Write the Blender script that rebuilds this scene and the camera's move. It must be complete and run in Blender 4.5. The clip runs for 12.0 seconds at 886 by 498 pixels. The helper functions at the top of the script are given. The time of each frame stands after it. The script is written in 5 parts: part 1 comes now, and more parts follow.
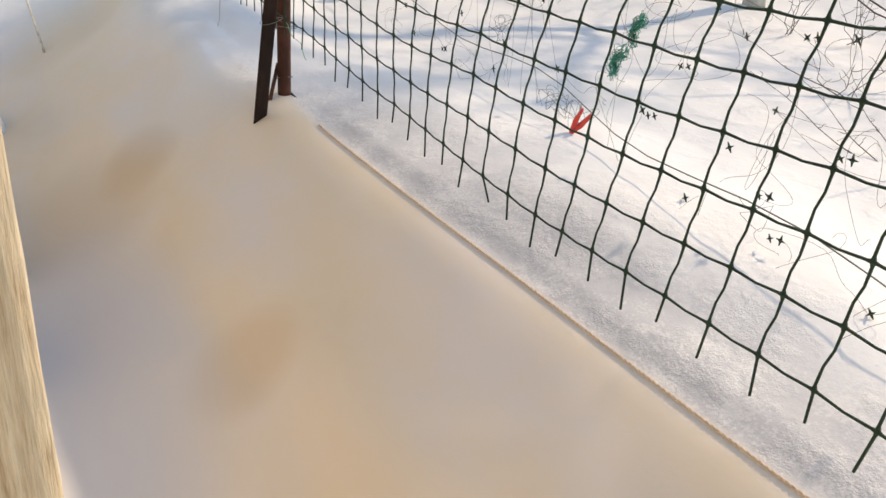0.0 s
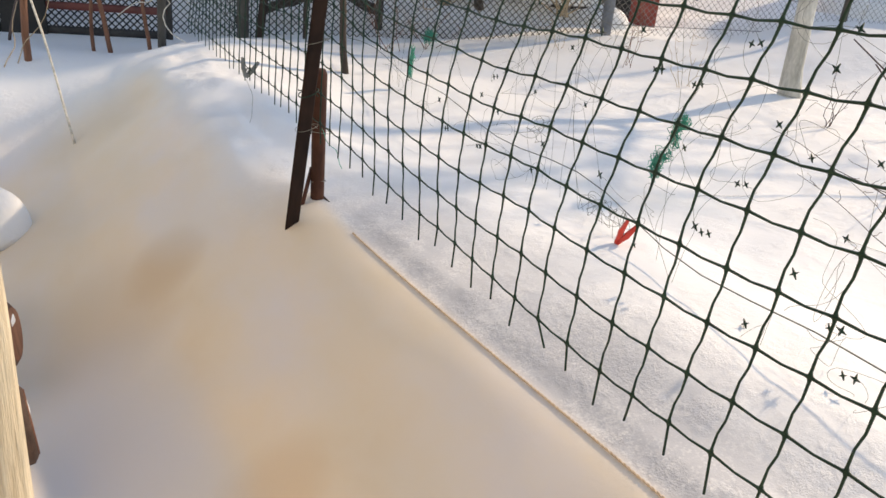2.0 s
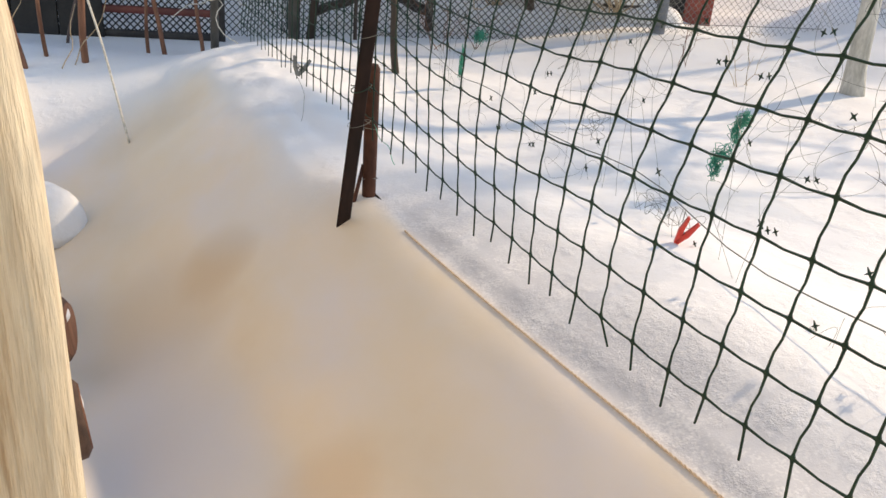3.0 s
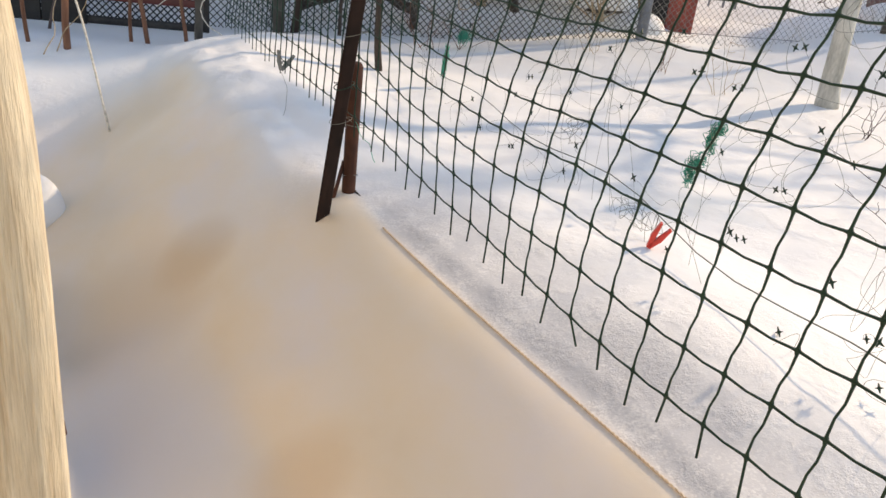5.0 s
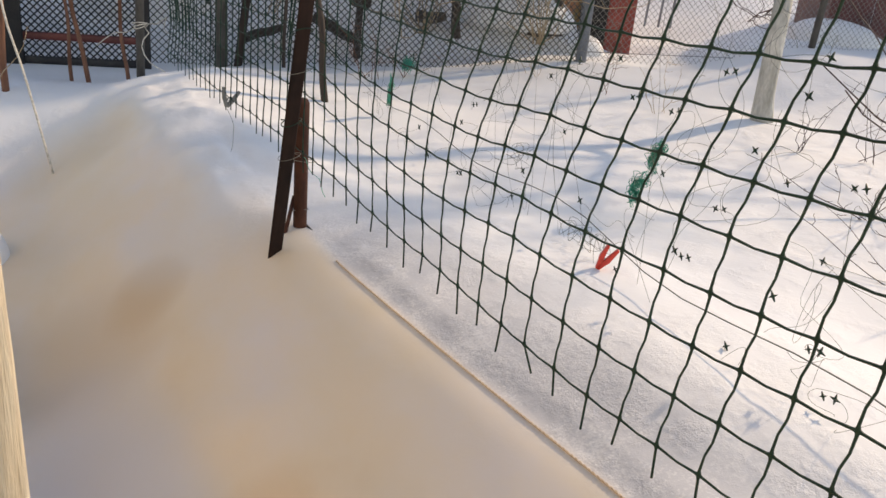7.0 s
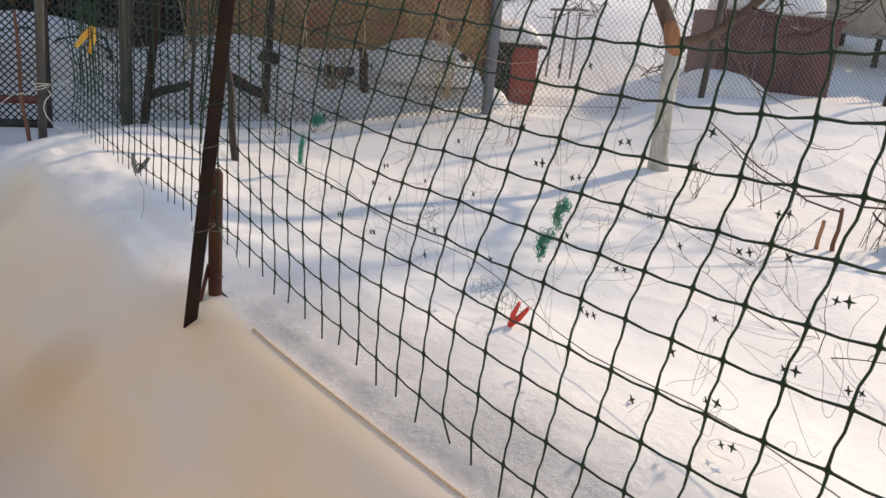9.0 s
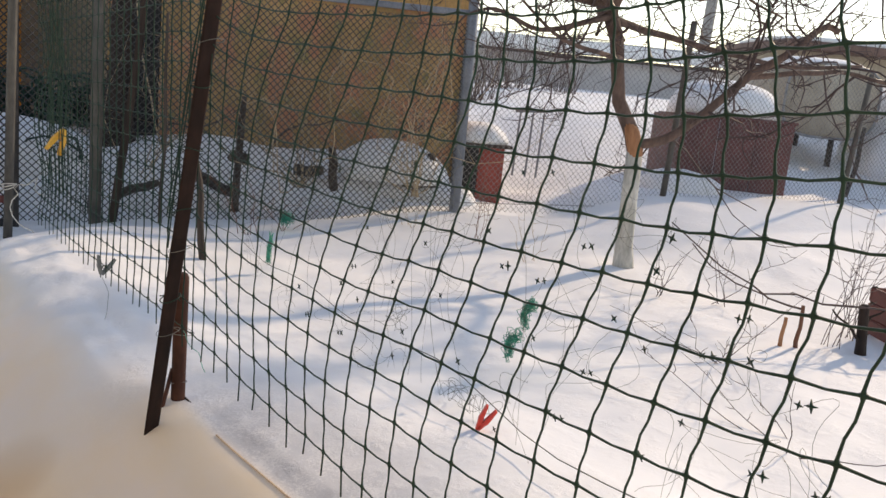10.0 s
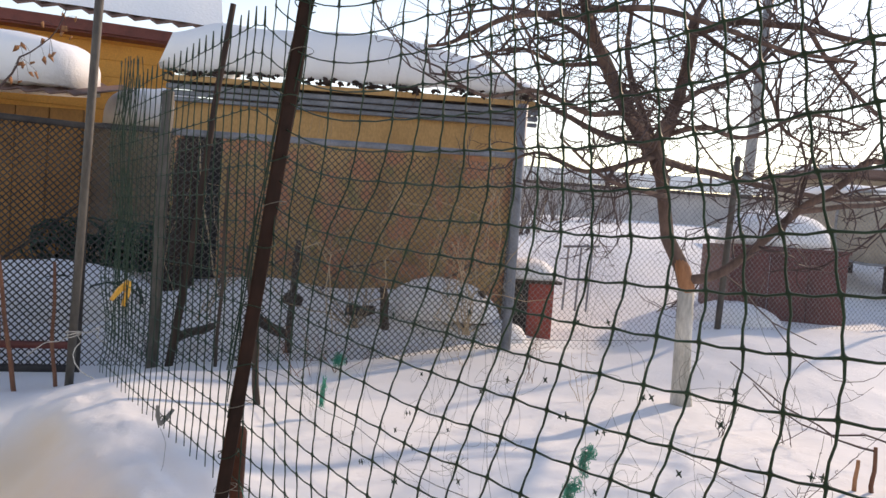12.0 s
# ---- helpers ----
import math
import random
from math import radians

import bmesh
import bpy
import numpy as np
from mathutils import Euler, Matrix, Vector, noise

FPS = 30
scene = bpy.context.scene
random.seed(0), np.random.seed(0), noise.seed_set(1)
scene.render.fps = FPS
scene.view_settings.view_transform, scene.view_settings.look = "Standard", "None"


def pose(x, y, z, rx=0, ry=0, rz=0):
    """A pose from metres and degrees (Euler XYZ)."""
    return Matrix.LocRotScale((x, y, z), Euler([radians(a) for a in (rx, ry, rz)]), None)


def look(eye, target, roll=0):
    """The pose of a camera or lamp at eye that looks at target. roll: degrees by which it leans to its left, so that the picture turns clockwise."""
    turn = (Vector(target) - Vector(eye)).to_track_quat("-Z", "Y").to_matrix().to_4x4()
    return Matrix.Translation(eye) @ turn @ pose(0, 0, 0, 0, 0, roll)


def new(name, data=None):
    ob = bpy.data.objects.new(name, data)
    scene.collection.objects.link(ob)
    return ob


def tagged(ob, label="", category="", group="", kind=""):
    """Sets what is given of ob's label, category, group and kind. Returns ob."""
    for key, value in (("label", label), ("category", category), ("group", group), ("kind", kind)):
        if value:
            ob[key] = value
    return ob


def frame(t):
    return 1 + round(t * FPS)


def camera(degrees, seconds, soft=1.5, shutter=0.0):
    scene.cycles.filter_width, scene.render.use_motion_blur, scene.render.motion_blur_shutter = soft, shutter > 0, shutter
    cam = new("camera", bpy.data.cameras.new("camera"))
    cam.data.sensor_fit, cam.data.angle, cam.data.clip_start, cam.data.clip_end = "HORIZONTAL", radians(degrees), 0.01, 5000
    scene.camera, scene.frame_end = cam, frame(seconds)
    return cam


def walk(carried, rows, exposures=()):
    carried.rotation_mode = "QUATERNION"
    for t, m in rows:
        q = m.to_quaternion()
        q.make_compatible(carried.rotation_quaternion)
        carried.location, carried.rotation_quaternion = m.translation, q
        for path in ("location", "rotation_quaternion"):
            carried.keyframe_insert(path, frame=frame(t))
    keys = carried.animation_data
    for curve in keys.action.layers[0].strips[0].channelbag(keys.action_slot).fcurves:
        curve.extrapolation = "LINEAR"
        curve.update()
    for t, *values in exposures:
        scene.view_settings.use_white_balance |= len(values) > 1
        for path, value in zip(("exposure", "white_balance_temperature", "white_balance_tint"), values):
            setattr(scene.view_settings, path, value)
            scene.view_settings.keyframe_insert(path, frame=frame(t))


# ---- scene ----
cam = camera(56.1, 12.0)
PATH = [
    (0, (0.092, 0.929, 0.993), (0.967, 2.473, 0.070), 5.8),
    (0.5, (0.126, 0.935, 0.990), (1.013, 2.455, 0.043), 5.7),
    (1, (0.137, 1.0, 1.03), (1.018, 2.564, 0.148), 5.4),
    (1.5, (0.127, 1.091, 1.061), (1.03, 2.688, 0.264), 4.8),
    (2, (0.114, 1.125, 1.065), (0.966, 2.757, 0.283), 5.6),
    (2.5, (0.096, 1.147, 1.048), (0.882, 2.812, 0.267), 4.7),
    (3, (0.113, 1.17, 1.024), (0.865, 2.85, 0.243), 4.6),
    (5, (0.102, 1.135, 1.041), (0.901, 2.793, 0.26), 6.9),
    (5.5, (0.089, 1.123, 1.051), (0.912, 2.775, 0.281), 7.1),
    (6, (0.093, 1.129, 1.066), (0.932, 2.781, 0.313), 5.9),
    (6.5, (0.099, 1.132, 1.066), (0.966, 2.777, 0.328), 5.7),
    (7, (0.092, 1.119, 1.074), (0.997, 2.751, 0.353), 5.5),
    (7.5, (0.084, 1.111, 1.103), (1.063, 2.714, 0.416), 5.8),
    (7.7, (0.076, 1.106, 1.126), (1.086, 2.695, 0.456), 5.8),
    (9.5, (0.056, 1.081, 1.176), (1.182, 2.646, 0.646), 5.8),
    (10, (0.057, 1.077, 1.202), (1.225, 2.654, 0.816), 5.8),
    (10.5, (0.034, 1.072, 1.24), (1.224, 2.65, 0.939), 5.1),
    (11, (0.031, 1.069, 1.242), (1.235, 2.65, 1.018), 5.2),
    (11.5, (0.027, 1.074, 1.26), (1.195, 2.691, 1.116), 4.6),
    (12, (0.023, 1.078, 1.269), (1.095, 2.765, 1.182), 4.3),
]
walk(cam, [(t, look(eye, target, roll)) for t, eye, target, roll in PATH],
     [(0, 0.94, 8800, 14.5), (3, 1.07, 8850, 15.5), (5.5, 1.02, 8900, 16), (7.5, 0.77, 8950, 17.5), (9.5, 0.77, 8700, 17.5), (11.2, 0.78, 8500, 19), (12, 0.80, 8400, 22)])


# ---------- light ----------
SUN_AZ, SUN_EL = 79.4, 29.0
world = bpy.data.worlds.new("sky")
scene.world = world
world.use_nodes = True
wn = world.node_tree
sky = wn.nodes.new("ShaderNodeTexSky")
sky.sky_type = "NISHITA"
sky.sun_disc = False
sky.sun_elevation, sky.sun_rotation = radians(SUN_EL), radians(SUN_AZ)
sky.air_density, sky.dust_density = 1.0, 0.15
wn.links.new(sky.outputs["Color"], wn.nodes["Background"].inputs["Color"])
wn.nodes["Background"].inputs["Strength"].default_value = 0.15
sun = new("sun", bpy.data.lights.new("sun", "SUN"))
sun.data.energy, sun.data.angle, sun.data.color = 1.72, radians(1.6), (1.0, 0.90, 0.75)
sd = Vector((math.sin(radians(SUN_AZ)) * math.cos(radians(SUN_EL)), math.cos(radians(SUN_AZ)) * math.cos(radians(SUN_EL)), math.sin(radians(SUN_EL))))
sun.matrix_world = look(sd * 30, (0, 0, 0))

# ---------- plan: garden axes (r to the right, f away) on the plot ----------
E0, RV, FV = Vector((-0.014, 1.0)), Vector((0.845, -0.535)), Vector((0.535, 0.845))


def G(r, f, z=0.0):
    p = E0 + RV * r + FV * f
    return Vector((p.x, p.y, z))


def smooth(a, b, v):
    t = min(1.0, max(0.0, (v - a) / (b - a)))
    return t * t * (3 - 2 * t)


def lerp_table(table, v):
    if v <= table[0][0]:
        return table[0][1]
    for (a, p), (b, q) in zip(table, table[1:]):
        if v <= b:
            return p + (q - p) * (v - a) / (b - a)
    return table[-1][1]


def bump(x, y, cx, cy, rx, ry, h):
    return h * math.exp(-((x - cx) / rx) ** 2 - ((y - cy) / ry) ** 2)


def rope_x(y):
    return 0.99 + (3.74 - y) * 0.107


def path_drop(x, y):
    """How deep the trodden path lies below the snow beside it: a steep side, then a gentler floor."""
    v = Vector((x, y, 4.0))
    edge = rope_x(y) * (1 - smooth(3.7, 4.5, y)) + 0.80 * smooth(3.7, 4.5, y)
    d = edge - 0.01 - x + (0.05 * noise.noise(v * 1.7) + 0.02 * noise.noise(v * 5.0)) * smooth(0.05, 0.3, edge - x)
    side = min(1.0, 0.5 * (d + math.sqrt(d * d + 0.0016)) / 0.56)
    depth = 0.285 * (0.3 * smooth(0.0, 0.54, d) + 0.7 * side) + 0.25 * smooth(0.35, 1.0, d) - 0.34 * smooth(1.0, 1.6, d)
    return depth * (1 - smooth(5.2, 6.9, y))


def snow_height(x, y):
    d = Vector((x, y)) - E0
    r, f = d.dot(RV), d.dot(FV)
    z = 0.0
    z += 0.16 * smooth(5.2, 8.0, f) * smooth(-1.2, 0.5, r) + 0.24 * smooth(5.6, 8.2, f) * smooth(1.2, 2.8, r)
    z += (0.68 * smooth(8.9, 14.0, f) + 0.37 * smooth(14.0, 24.0, f)) * smooth(-3, 2, r)
    # bank against the shed
    line = 7.0 + 0.33 * r
    z += (0.50 - 0.1 * smooth(-1.5, 0.8, r)) * smooth(line + 0.3, line + 1.2, f) * (1 - smooth(0.35, 0.95, r))
    z -= 0.10 * smooth(-1.6, -2.6, r) * smooth(4.7, 5.6, f)
    # ridge under the net and the lit mound at its far end
    z += bump(x, y, 1.02, 5.3, 0.36, 1.1, 0.09)
    z += bump(x, y, 1.35, 6.4, 0.6, 0.6, 0.10)
    z -= path_drop(x, y)
    v3 = Vector((x, y, 0))
    on_ridge = smooth(3.9, 4.5, y) * (1 - smooth(6.1, 6.8, y))
    z += 0.022 * on_ridge * smooth(0.52, 0.74, x + 0.14 * noise.noise(v3 * 2.3) + 0.05 * noise.noise(v3 * 7.0)) * (1 - smooth(1.3, 1.9, x))
    z += on_ridge * smooth(0.5, 0.7, x) * (1 - smooth(1.0, 1.3, x)) * (0.022 * noise.noise(Vector((x * 5, y * 3.5, 2))) + 0.010 * noise.noise(Vector((x * 13, y * 9, 6))))
    # bank between the rope and the open snow
    b = x - rope_x(y) - 0.02
    b += 0.04 * noise.noise(v3 * 2.1) * smooth(0.0, 0.2, b)
    z += 0.055 * smooth(0.0, 0.50, b) * (1 - smooth(0.6, 1.3, b)) * (1 - smooth(3.6, 4.6, y))
    # low crusted lip along the rope
    z += 0.018 * smooth(0.015, 0.11, x - rope_x(y)) * (1 - smooth(3.3, 3.9, y)) * (1 - smooth(1.5, 2.2, x))
    # hollows round posts
    z += bump(x, y, 0.85, 3.75, 0.20, 0.20, 0.035)
    z -= bump(x, y, 5.0, 5.4, 0.35, 0.35, 0.06)
    z += 0.10 * noise.noise(Vector((x * 1.3, y * 1.3, 8))) * smooth(line + 0.2, line + 0.8, f) * (1 - smooth(1.0, 1.8, r))
    v = Vector((x, y, 0))
    calm = max(smooth(0.02, 0.30, abs(x - rope_x(y))), smooth(3.6, 4.0, y))
    z += 0.035 * noise.noise(v * 0.9) * smooth(0.9, 1.5, x) * calm + 0.02 * noise.noise(v * 0.35)
    z += 0.012 * noise.noise(v * 3.1) * smooth(0.9, 1.3, x) * calm
    z += 0.004 * noise.noise(v * 11.0) * smooth(0.85, 1.1, x) * calm
    # drift streaks on the ridge
    z += 0.008 * noise.noise(Vector((x * 2.0 + y * 0.9, y * 7.0, 3))) * math.exp(-((x - 0.75) / 0.3) ** 2) * smooth(4.0, 4.6, y)
    return z


# ---------- materials ----------
def material(name, rough=0.6, metal=0.0):
    m = bpy.data.materials.new(name)
    m.use_nodes = True
    b = m.node_tree.nodes["Principled BSDF"]
    b.inputs["Roughness"].default_value, b.inputs["Metallic"].default_value = rough, metal
    return m, m.node_tree, b


def coords(nt, scale=(1, 1, 1), where="Object"):
    t = nt.nodes.new("ShaderNodeTexCoord")
    mp = nt.nodes.new("ShaderNodeMapping")
    mp.inputs["Scale"].default_value = scale
    nt.links.new(t.outputs[where], mp.inputs["Vector"])
    return mp.outputs["Vector"]


def noise_tex(nt, vec, scale, detail=4.0, rough=0.55):
    n = nt.nodes.new("ShaderNodeTexNoise")
    n.inputs["Scale"].default_value, n.inputs["Detail"].default_value, n.inputs["Roughness"].default_value = scale, detail, rough
    nt.links.new(vec, n.inputs["Vector"])
    return n.outputs["Fac"]


def ramp(nt, fac, stops):
    r = nt.nodes.new("ShaderNodeValToRGB")
    e = r.color_ramp.elements
    while len(e) < len(stops):
        e.new(0.5)
    for k, (p, c) in zip(e, stops):
        k.position, k.color = p, (*c, 1) if len(c) == 3 else c
    nt.links.new(fac, r.inputs["Fac"])
    return r.outputs["Color"]


def mix(nt, fac, a, b, mode="MIX"):
    m = nt.nodes.new("ShaderNodeMix")
    m.data_type, m.blend_type = "RGBA", mode
    for key, v in ((0, fac), (6, a), (7, b)):
        if isinstance(v, (int, float)):
            m.inputs[key].default_value = v
        elif isinstance(v, tuple):
            m.inputs[key].default_value = (*v, 1)
        else:
            nt.links.new(v, m.inputs[key])
    return m.outputs[2]


def relief(nt, b, height, strength=0.3, distance=0.01):
    k = nt.nodes.new("ShaderNodeBump")
    k.inputs["Strength"].default_value, k.inputs["Distance"].default_value = strength, distance
    nt.links.new(height, k.inputs["Height"])
    nt.links.new(k.outputs["Normal"], b.inputs["Normal"])


def simple(name, dark, light, rough=0.6, metal=0.0, scale=8.0, stretch=(1, 1, 1), bumpy=0.3, dist=0.004, fine=60.0):
    """Two scales of variation between two colours, with relief."""
    m, nt, b = material(name, rough, metal)
    v = coords(nt, stretch)
    n1, n2 = noise_tex(nt, v, scale), noise_tex(nt, v, fine, 6.0)
    c1 = ramp(nt, n1, [(0.3, dark), (0.7, light)])
    c2 = ramp(nt, n2, [(0.35, (0.72, 0.72, 0.72)), (0.65, (1.1, 1.1, 1.1))])
    nt.links.new(mix(nt, 0.6, c1, c2, "MULTIPLY"), b.inputs["Base Color"])
    relief(nt, b, n2, bumpy, dist)
    return m


def math_node(nt, op, a, b=None, clamp=False):
    n = nt.nodes.new("ShaderNodeMath")
    n.operation, n.use_clamp = op, clamp
    for k, v in ((0, a), (1, b)):
        if v is None:
            continue
        if isinstance(v, (int, float)):
            n.inputs[k].default_value = v
        else:
            nt.links.new(v, n.inputs[k])
    return n.outputs[0]


def step_node(nt, v, lo, hi):
    n = nt.nodes.new("ShaderNodeMapRange")
    n.interpolation_type = "SMOOTHSTEP"
    n.inputs["From Min"].default_value, n.inputs["From Max"].default_value = lo, hi
    nt.links.new(v, n.inputs["Value"])
    return n.outputs["Result"]


def snow_ground():
    m, nt, b = material("snow_bounce_tint", 0.75)
    v = coords(nt)
    sep = nt.nodes.new("ShaderNodeSeparateXYZ")
    nt.links.new(v, sep.inputs[0])
    x, y = sep.outputs["X"], sep.outputs["Y"]
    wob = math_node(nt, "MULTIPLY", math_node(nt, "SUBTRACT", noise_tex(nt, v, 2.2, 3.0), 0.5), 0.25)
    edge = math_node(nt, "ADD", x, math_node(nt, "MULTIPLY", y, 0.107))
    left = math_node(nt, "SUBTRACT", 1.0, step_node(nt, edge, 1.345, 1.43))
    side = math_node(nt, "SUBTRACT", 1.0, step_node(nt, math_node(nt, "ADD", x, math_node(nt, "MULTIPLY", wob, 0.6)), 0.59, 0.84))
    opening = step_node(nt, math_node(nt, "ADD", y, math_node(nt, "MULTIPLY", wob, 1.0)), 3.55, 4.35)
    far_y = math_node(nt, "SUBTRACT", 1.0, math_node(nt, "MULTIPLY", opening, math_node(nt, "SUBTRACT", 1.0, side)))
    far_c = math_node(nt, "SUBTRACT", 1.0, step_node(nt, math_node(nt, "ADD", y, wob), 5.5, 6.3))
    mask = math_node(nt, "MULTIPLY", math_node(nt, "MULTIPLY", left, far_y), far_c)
    # warm bounced light on the shaded path, painted as tan tones
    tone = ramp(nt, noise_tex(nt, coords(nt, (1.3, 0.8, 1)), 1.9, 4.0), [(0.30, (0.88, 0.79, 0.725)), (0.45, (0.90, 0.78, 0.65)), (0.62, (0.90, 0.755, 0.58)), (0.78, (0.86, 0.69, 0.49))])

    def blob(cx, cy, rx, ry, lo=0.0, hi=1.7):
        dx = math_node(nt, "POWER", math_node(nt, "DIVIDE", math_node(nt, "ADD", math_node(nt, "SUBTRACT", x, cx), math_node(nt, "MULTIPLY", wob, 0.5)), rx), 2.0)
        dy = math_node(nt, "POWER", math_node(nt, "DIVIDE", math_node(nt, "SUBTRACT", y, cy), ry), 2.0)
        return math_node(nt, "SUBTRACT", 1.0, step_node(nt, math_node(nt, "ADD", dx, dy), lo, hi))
    # ochre patches of bounce and grey patches of shade, painted in
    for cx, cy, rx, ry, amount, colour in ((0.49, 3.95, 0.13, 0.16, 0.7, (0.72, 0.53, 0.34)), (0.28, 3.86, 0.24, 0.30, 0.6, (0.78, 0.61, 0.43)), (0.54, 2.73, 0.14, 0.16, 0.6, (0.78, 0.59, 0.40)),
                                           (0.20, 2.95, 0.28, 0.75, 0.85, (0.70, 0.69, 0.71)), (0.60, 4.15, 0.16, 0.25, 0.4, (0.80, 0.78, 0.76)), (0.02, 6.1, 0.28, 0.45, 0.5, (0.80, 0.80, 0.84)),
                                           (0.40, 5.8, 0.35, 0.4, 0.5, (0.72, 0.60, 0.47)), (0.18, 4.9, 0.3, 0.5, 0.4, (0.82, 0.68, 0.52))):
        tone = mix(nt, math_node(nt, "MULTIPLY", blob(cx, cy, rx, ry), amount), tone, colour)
    clean = ramp(nt, noise_tex(nt, v, 1.2, 4.0), [(0.3, (0.84, 0.86, 0.89)), (0.7, (0.90, 0.90, 0.90))])
    # grey shade painted along the path edge, broken by pale crust specks
    shade_edge = math_node(nt, "SUBTRACT", 1.0, step_node(nt, math_node(nt, "ADD", edge, wob), 1.45, 1.95))
    shade_y = math_node(nt, "SUBTRACT", 1.0, step_node(nt, y, 3.4, 4.3))
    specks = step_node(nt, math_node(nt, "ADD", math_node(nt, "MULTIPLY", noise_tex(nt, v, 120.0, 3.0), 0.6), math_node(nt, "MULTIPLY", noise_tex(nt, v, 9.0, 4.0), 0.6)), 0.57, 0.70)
    # grey of the painted shade, lightened where the specks lie
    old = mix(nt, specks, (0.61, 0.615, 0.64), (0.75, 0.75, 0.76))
    clean = mix(nt, math_node(nt, "MULTIPLY", shade_edge, shade_y), clean, old)
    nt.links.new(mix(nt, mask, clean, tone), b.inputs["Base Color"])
    b.inputs["Subsurface Weight"].default_value = 0.0
    grain = noise_tex(nt, v, 190.0, 3.0)
    crust = noise_tex(nt, v, 42.0, 4.0)
    patchy = step_node(nt, noise_tex(nt, v, 5.0, 3.0), 0.42, 0.62)
    both = math_node(nt, "MULTIPLY", math_node(nt, "ADD", math_node(nt, "MULTIPLY", grain, 0.5), crust), math_node(nt, "ADD", math_node(nt, "MULTIPLY", patchy, 0.9), 0.25))
    fade = math_node(nt, "SUBTRACT", 1.0, math_node(nt, "MULTIPLY", mask, 0.93))
    relief(nt, b, math_node(nt, "MULTIPLY", both, fade), 0.42, 0.010)
    return m


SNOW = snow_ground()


def snow_plain():
    m, nt, b = material("snow_clean", 0.75)
    v = coords(nt)
    nt.links.new(ramp(nt, noise_tex(nt, v, 1.5), [(0.3, (0.82, 0.85, 0.89)), (0.7, (0.90, 0.90, 0.90))]), b.inputs["Base Color"])
    relief(nt, b, noise_tex(nt, v, 30.0, 5.0), 0.4, 0.015)
    return m


SNOWCAP = snow_plain()
NET = simple("net_green_plastic", (0.011, 0.033, 0.024), (0.020, 0.056, 0.041), 0.5, scale=5, bumpy=0.1)
RUST = simple("rusty_brown_steel", (0.050, 0.022, 0.017), (0.105, 0.043, 0.030), 0.75, scale=14, stretch=(1, 1, 0.4), bumpy=0.5, dist=0.002)
LOGBARK = simple("brown_log_bark", (0.05, 0.028, 0.02), (0.13, 0.07, 0.05), 0.85, scale=12, bumpy=0.6)
RUSTDARK = simple("dark_rusty_steel", (0.015, 0.009, 0.008), (0.036, 0.018, 0.014), 0.8, scale=14, stretch=(1, 1, 0.4), bumpy=0.5, dist=0.002)
DARKWOOD = simple("dark_weathered_wood", (0.035, 0.026, 0.022), (0.085, 0.062, 0.05), 0.85, scale=9, stretch=(2, 2, 0.25), bumpy=0.5)
GREYSTEEL = simple("grey_steel", (0.20, 0.21, 0.22), (0.33, 0.34, 0.35), 0.5, 0.5, scale=12, bumpy=0.15)
BLUEGREY = simple("blue_grey_painted_metal", (0.13, 0.155, 0.19), (0.24, 0.27, 0.32), 0.5, 0.2, scale=6, bumpy=0.1)
GATEDARK = simple("dark_gate_steel", (0.025, 0.024, 0.026), (0.06, 0.055, 0.052), 0.6, 0.3, scale=10)
DULLSTEEL = simple("dull_weathered_steel", (0.07, 0.065, 0.06), (0.14, 0.13, 0.115), 0.7, 0.2, scale=12, stretch=(1, 1, 0.4), bumpy=0.3)
WIRE = simple("galvanised_wire", (0.16, 0.16, 0.16), (0.30, 0.30, 0.31), 0.45, 0.7, scale=20, bumpy=0.05)
WIREDARK = simple("dark_mesh_wire", (0.05, 0.05, 0.05), (0.11, 0.11, 0.11), 0.55, 0.5, scale=20, bumpy=0.05)
ROPE = simple("hemp_rope", (0.66, 0.50, 0.37), (0.84, 0.70, 0.56), 0.9, scale=90, bumpy=0.6, dist=0.002, fine=300)
STRING = simple("white_string", (0.55, 0.52, 0.46), (0.75, 0.72, 0.66), 0.8, scale=60)
THREAD = simple("grey_thread", (0.10, 0.11, 0.10), (0.24, 0.25, 0.23), 0.6, scale=20, bumpy=0.05)
for dull in (NET, RUST, RUSTDARK):
    dull.node_tree.nodes["Principled BSDF"].inputs["Specular IOR Level"].default_value = 0.2
REDPL = simple("red_plastic", (0.60, 0.035, 0.025), (0.78, 0.06, 0.035), 0.35, scale=10, bumpy=0.05)
YELPL = simple("yellow_plastic", (0.80, 0.40, 0.04), (0.90, 0.50, 0.07), 0.4, scale=10, bumpy=0.05)
GREYPL = simple("grey_plastic", (0.10, 0.11, 0.11), (0.20, 0.21, 0.21), 0.5, scale=10, bumpy=0.05)
TWINE = simple("green_twine", (0.01, 0.26, 0.17), (0.03, 0.46, 0.33), 0.5, scale=30, bumpy=0.1)
DEADBARK = simple("dead_dark_bark", (0.018, 0.012, 0.010), (0.055, 0.034, 0.027), 0.9, scale=8, stretch=(1.5, 1.5, 0.3), bumpy=0.8, dist=0.01)
TWINEDARK = simple("dull_green_netting", (0.006, 0.035, 0.026), (0.012, 0.075, 0.052), 0.6, scale=20, bumpy=0.1)
STICK = simple("reddish_stick", (0.12, 0.05, 0.03), (0.26, 0.12, 0.075), 0.8, scale=10, stretch=(2, 2, 0.3), bumpy=0.5)
BARK = simple("apple_bark", (0.065, 0.043, 0.038), (0.21, 0.14, 0.115), 0.9, scale=7, stretch=(1.5, 1.5, 0.5), bumpy=0.8, dist=0.01, fine=40)
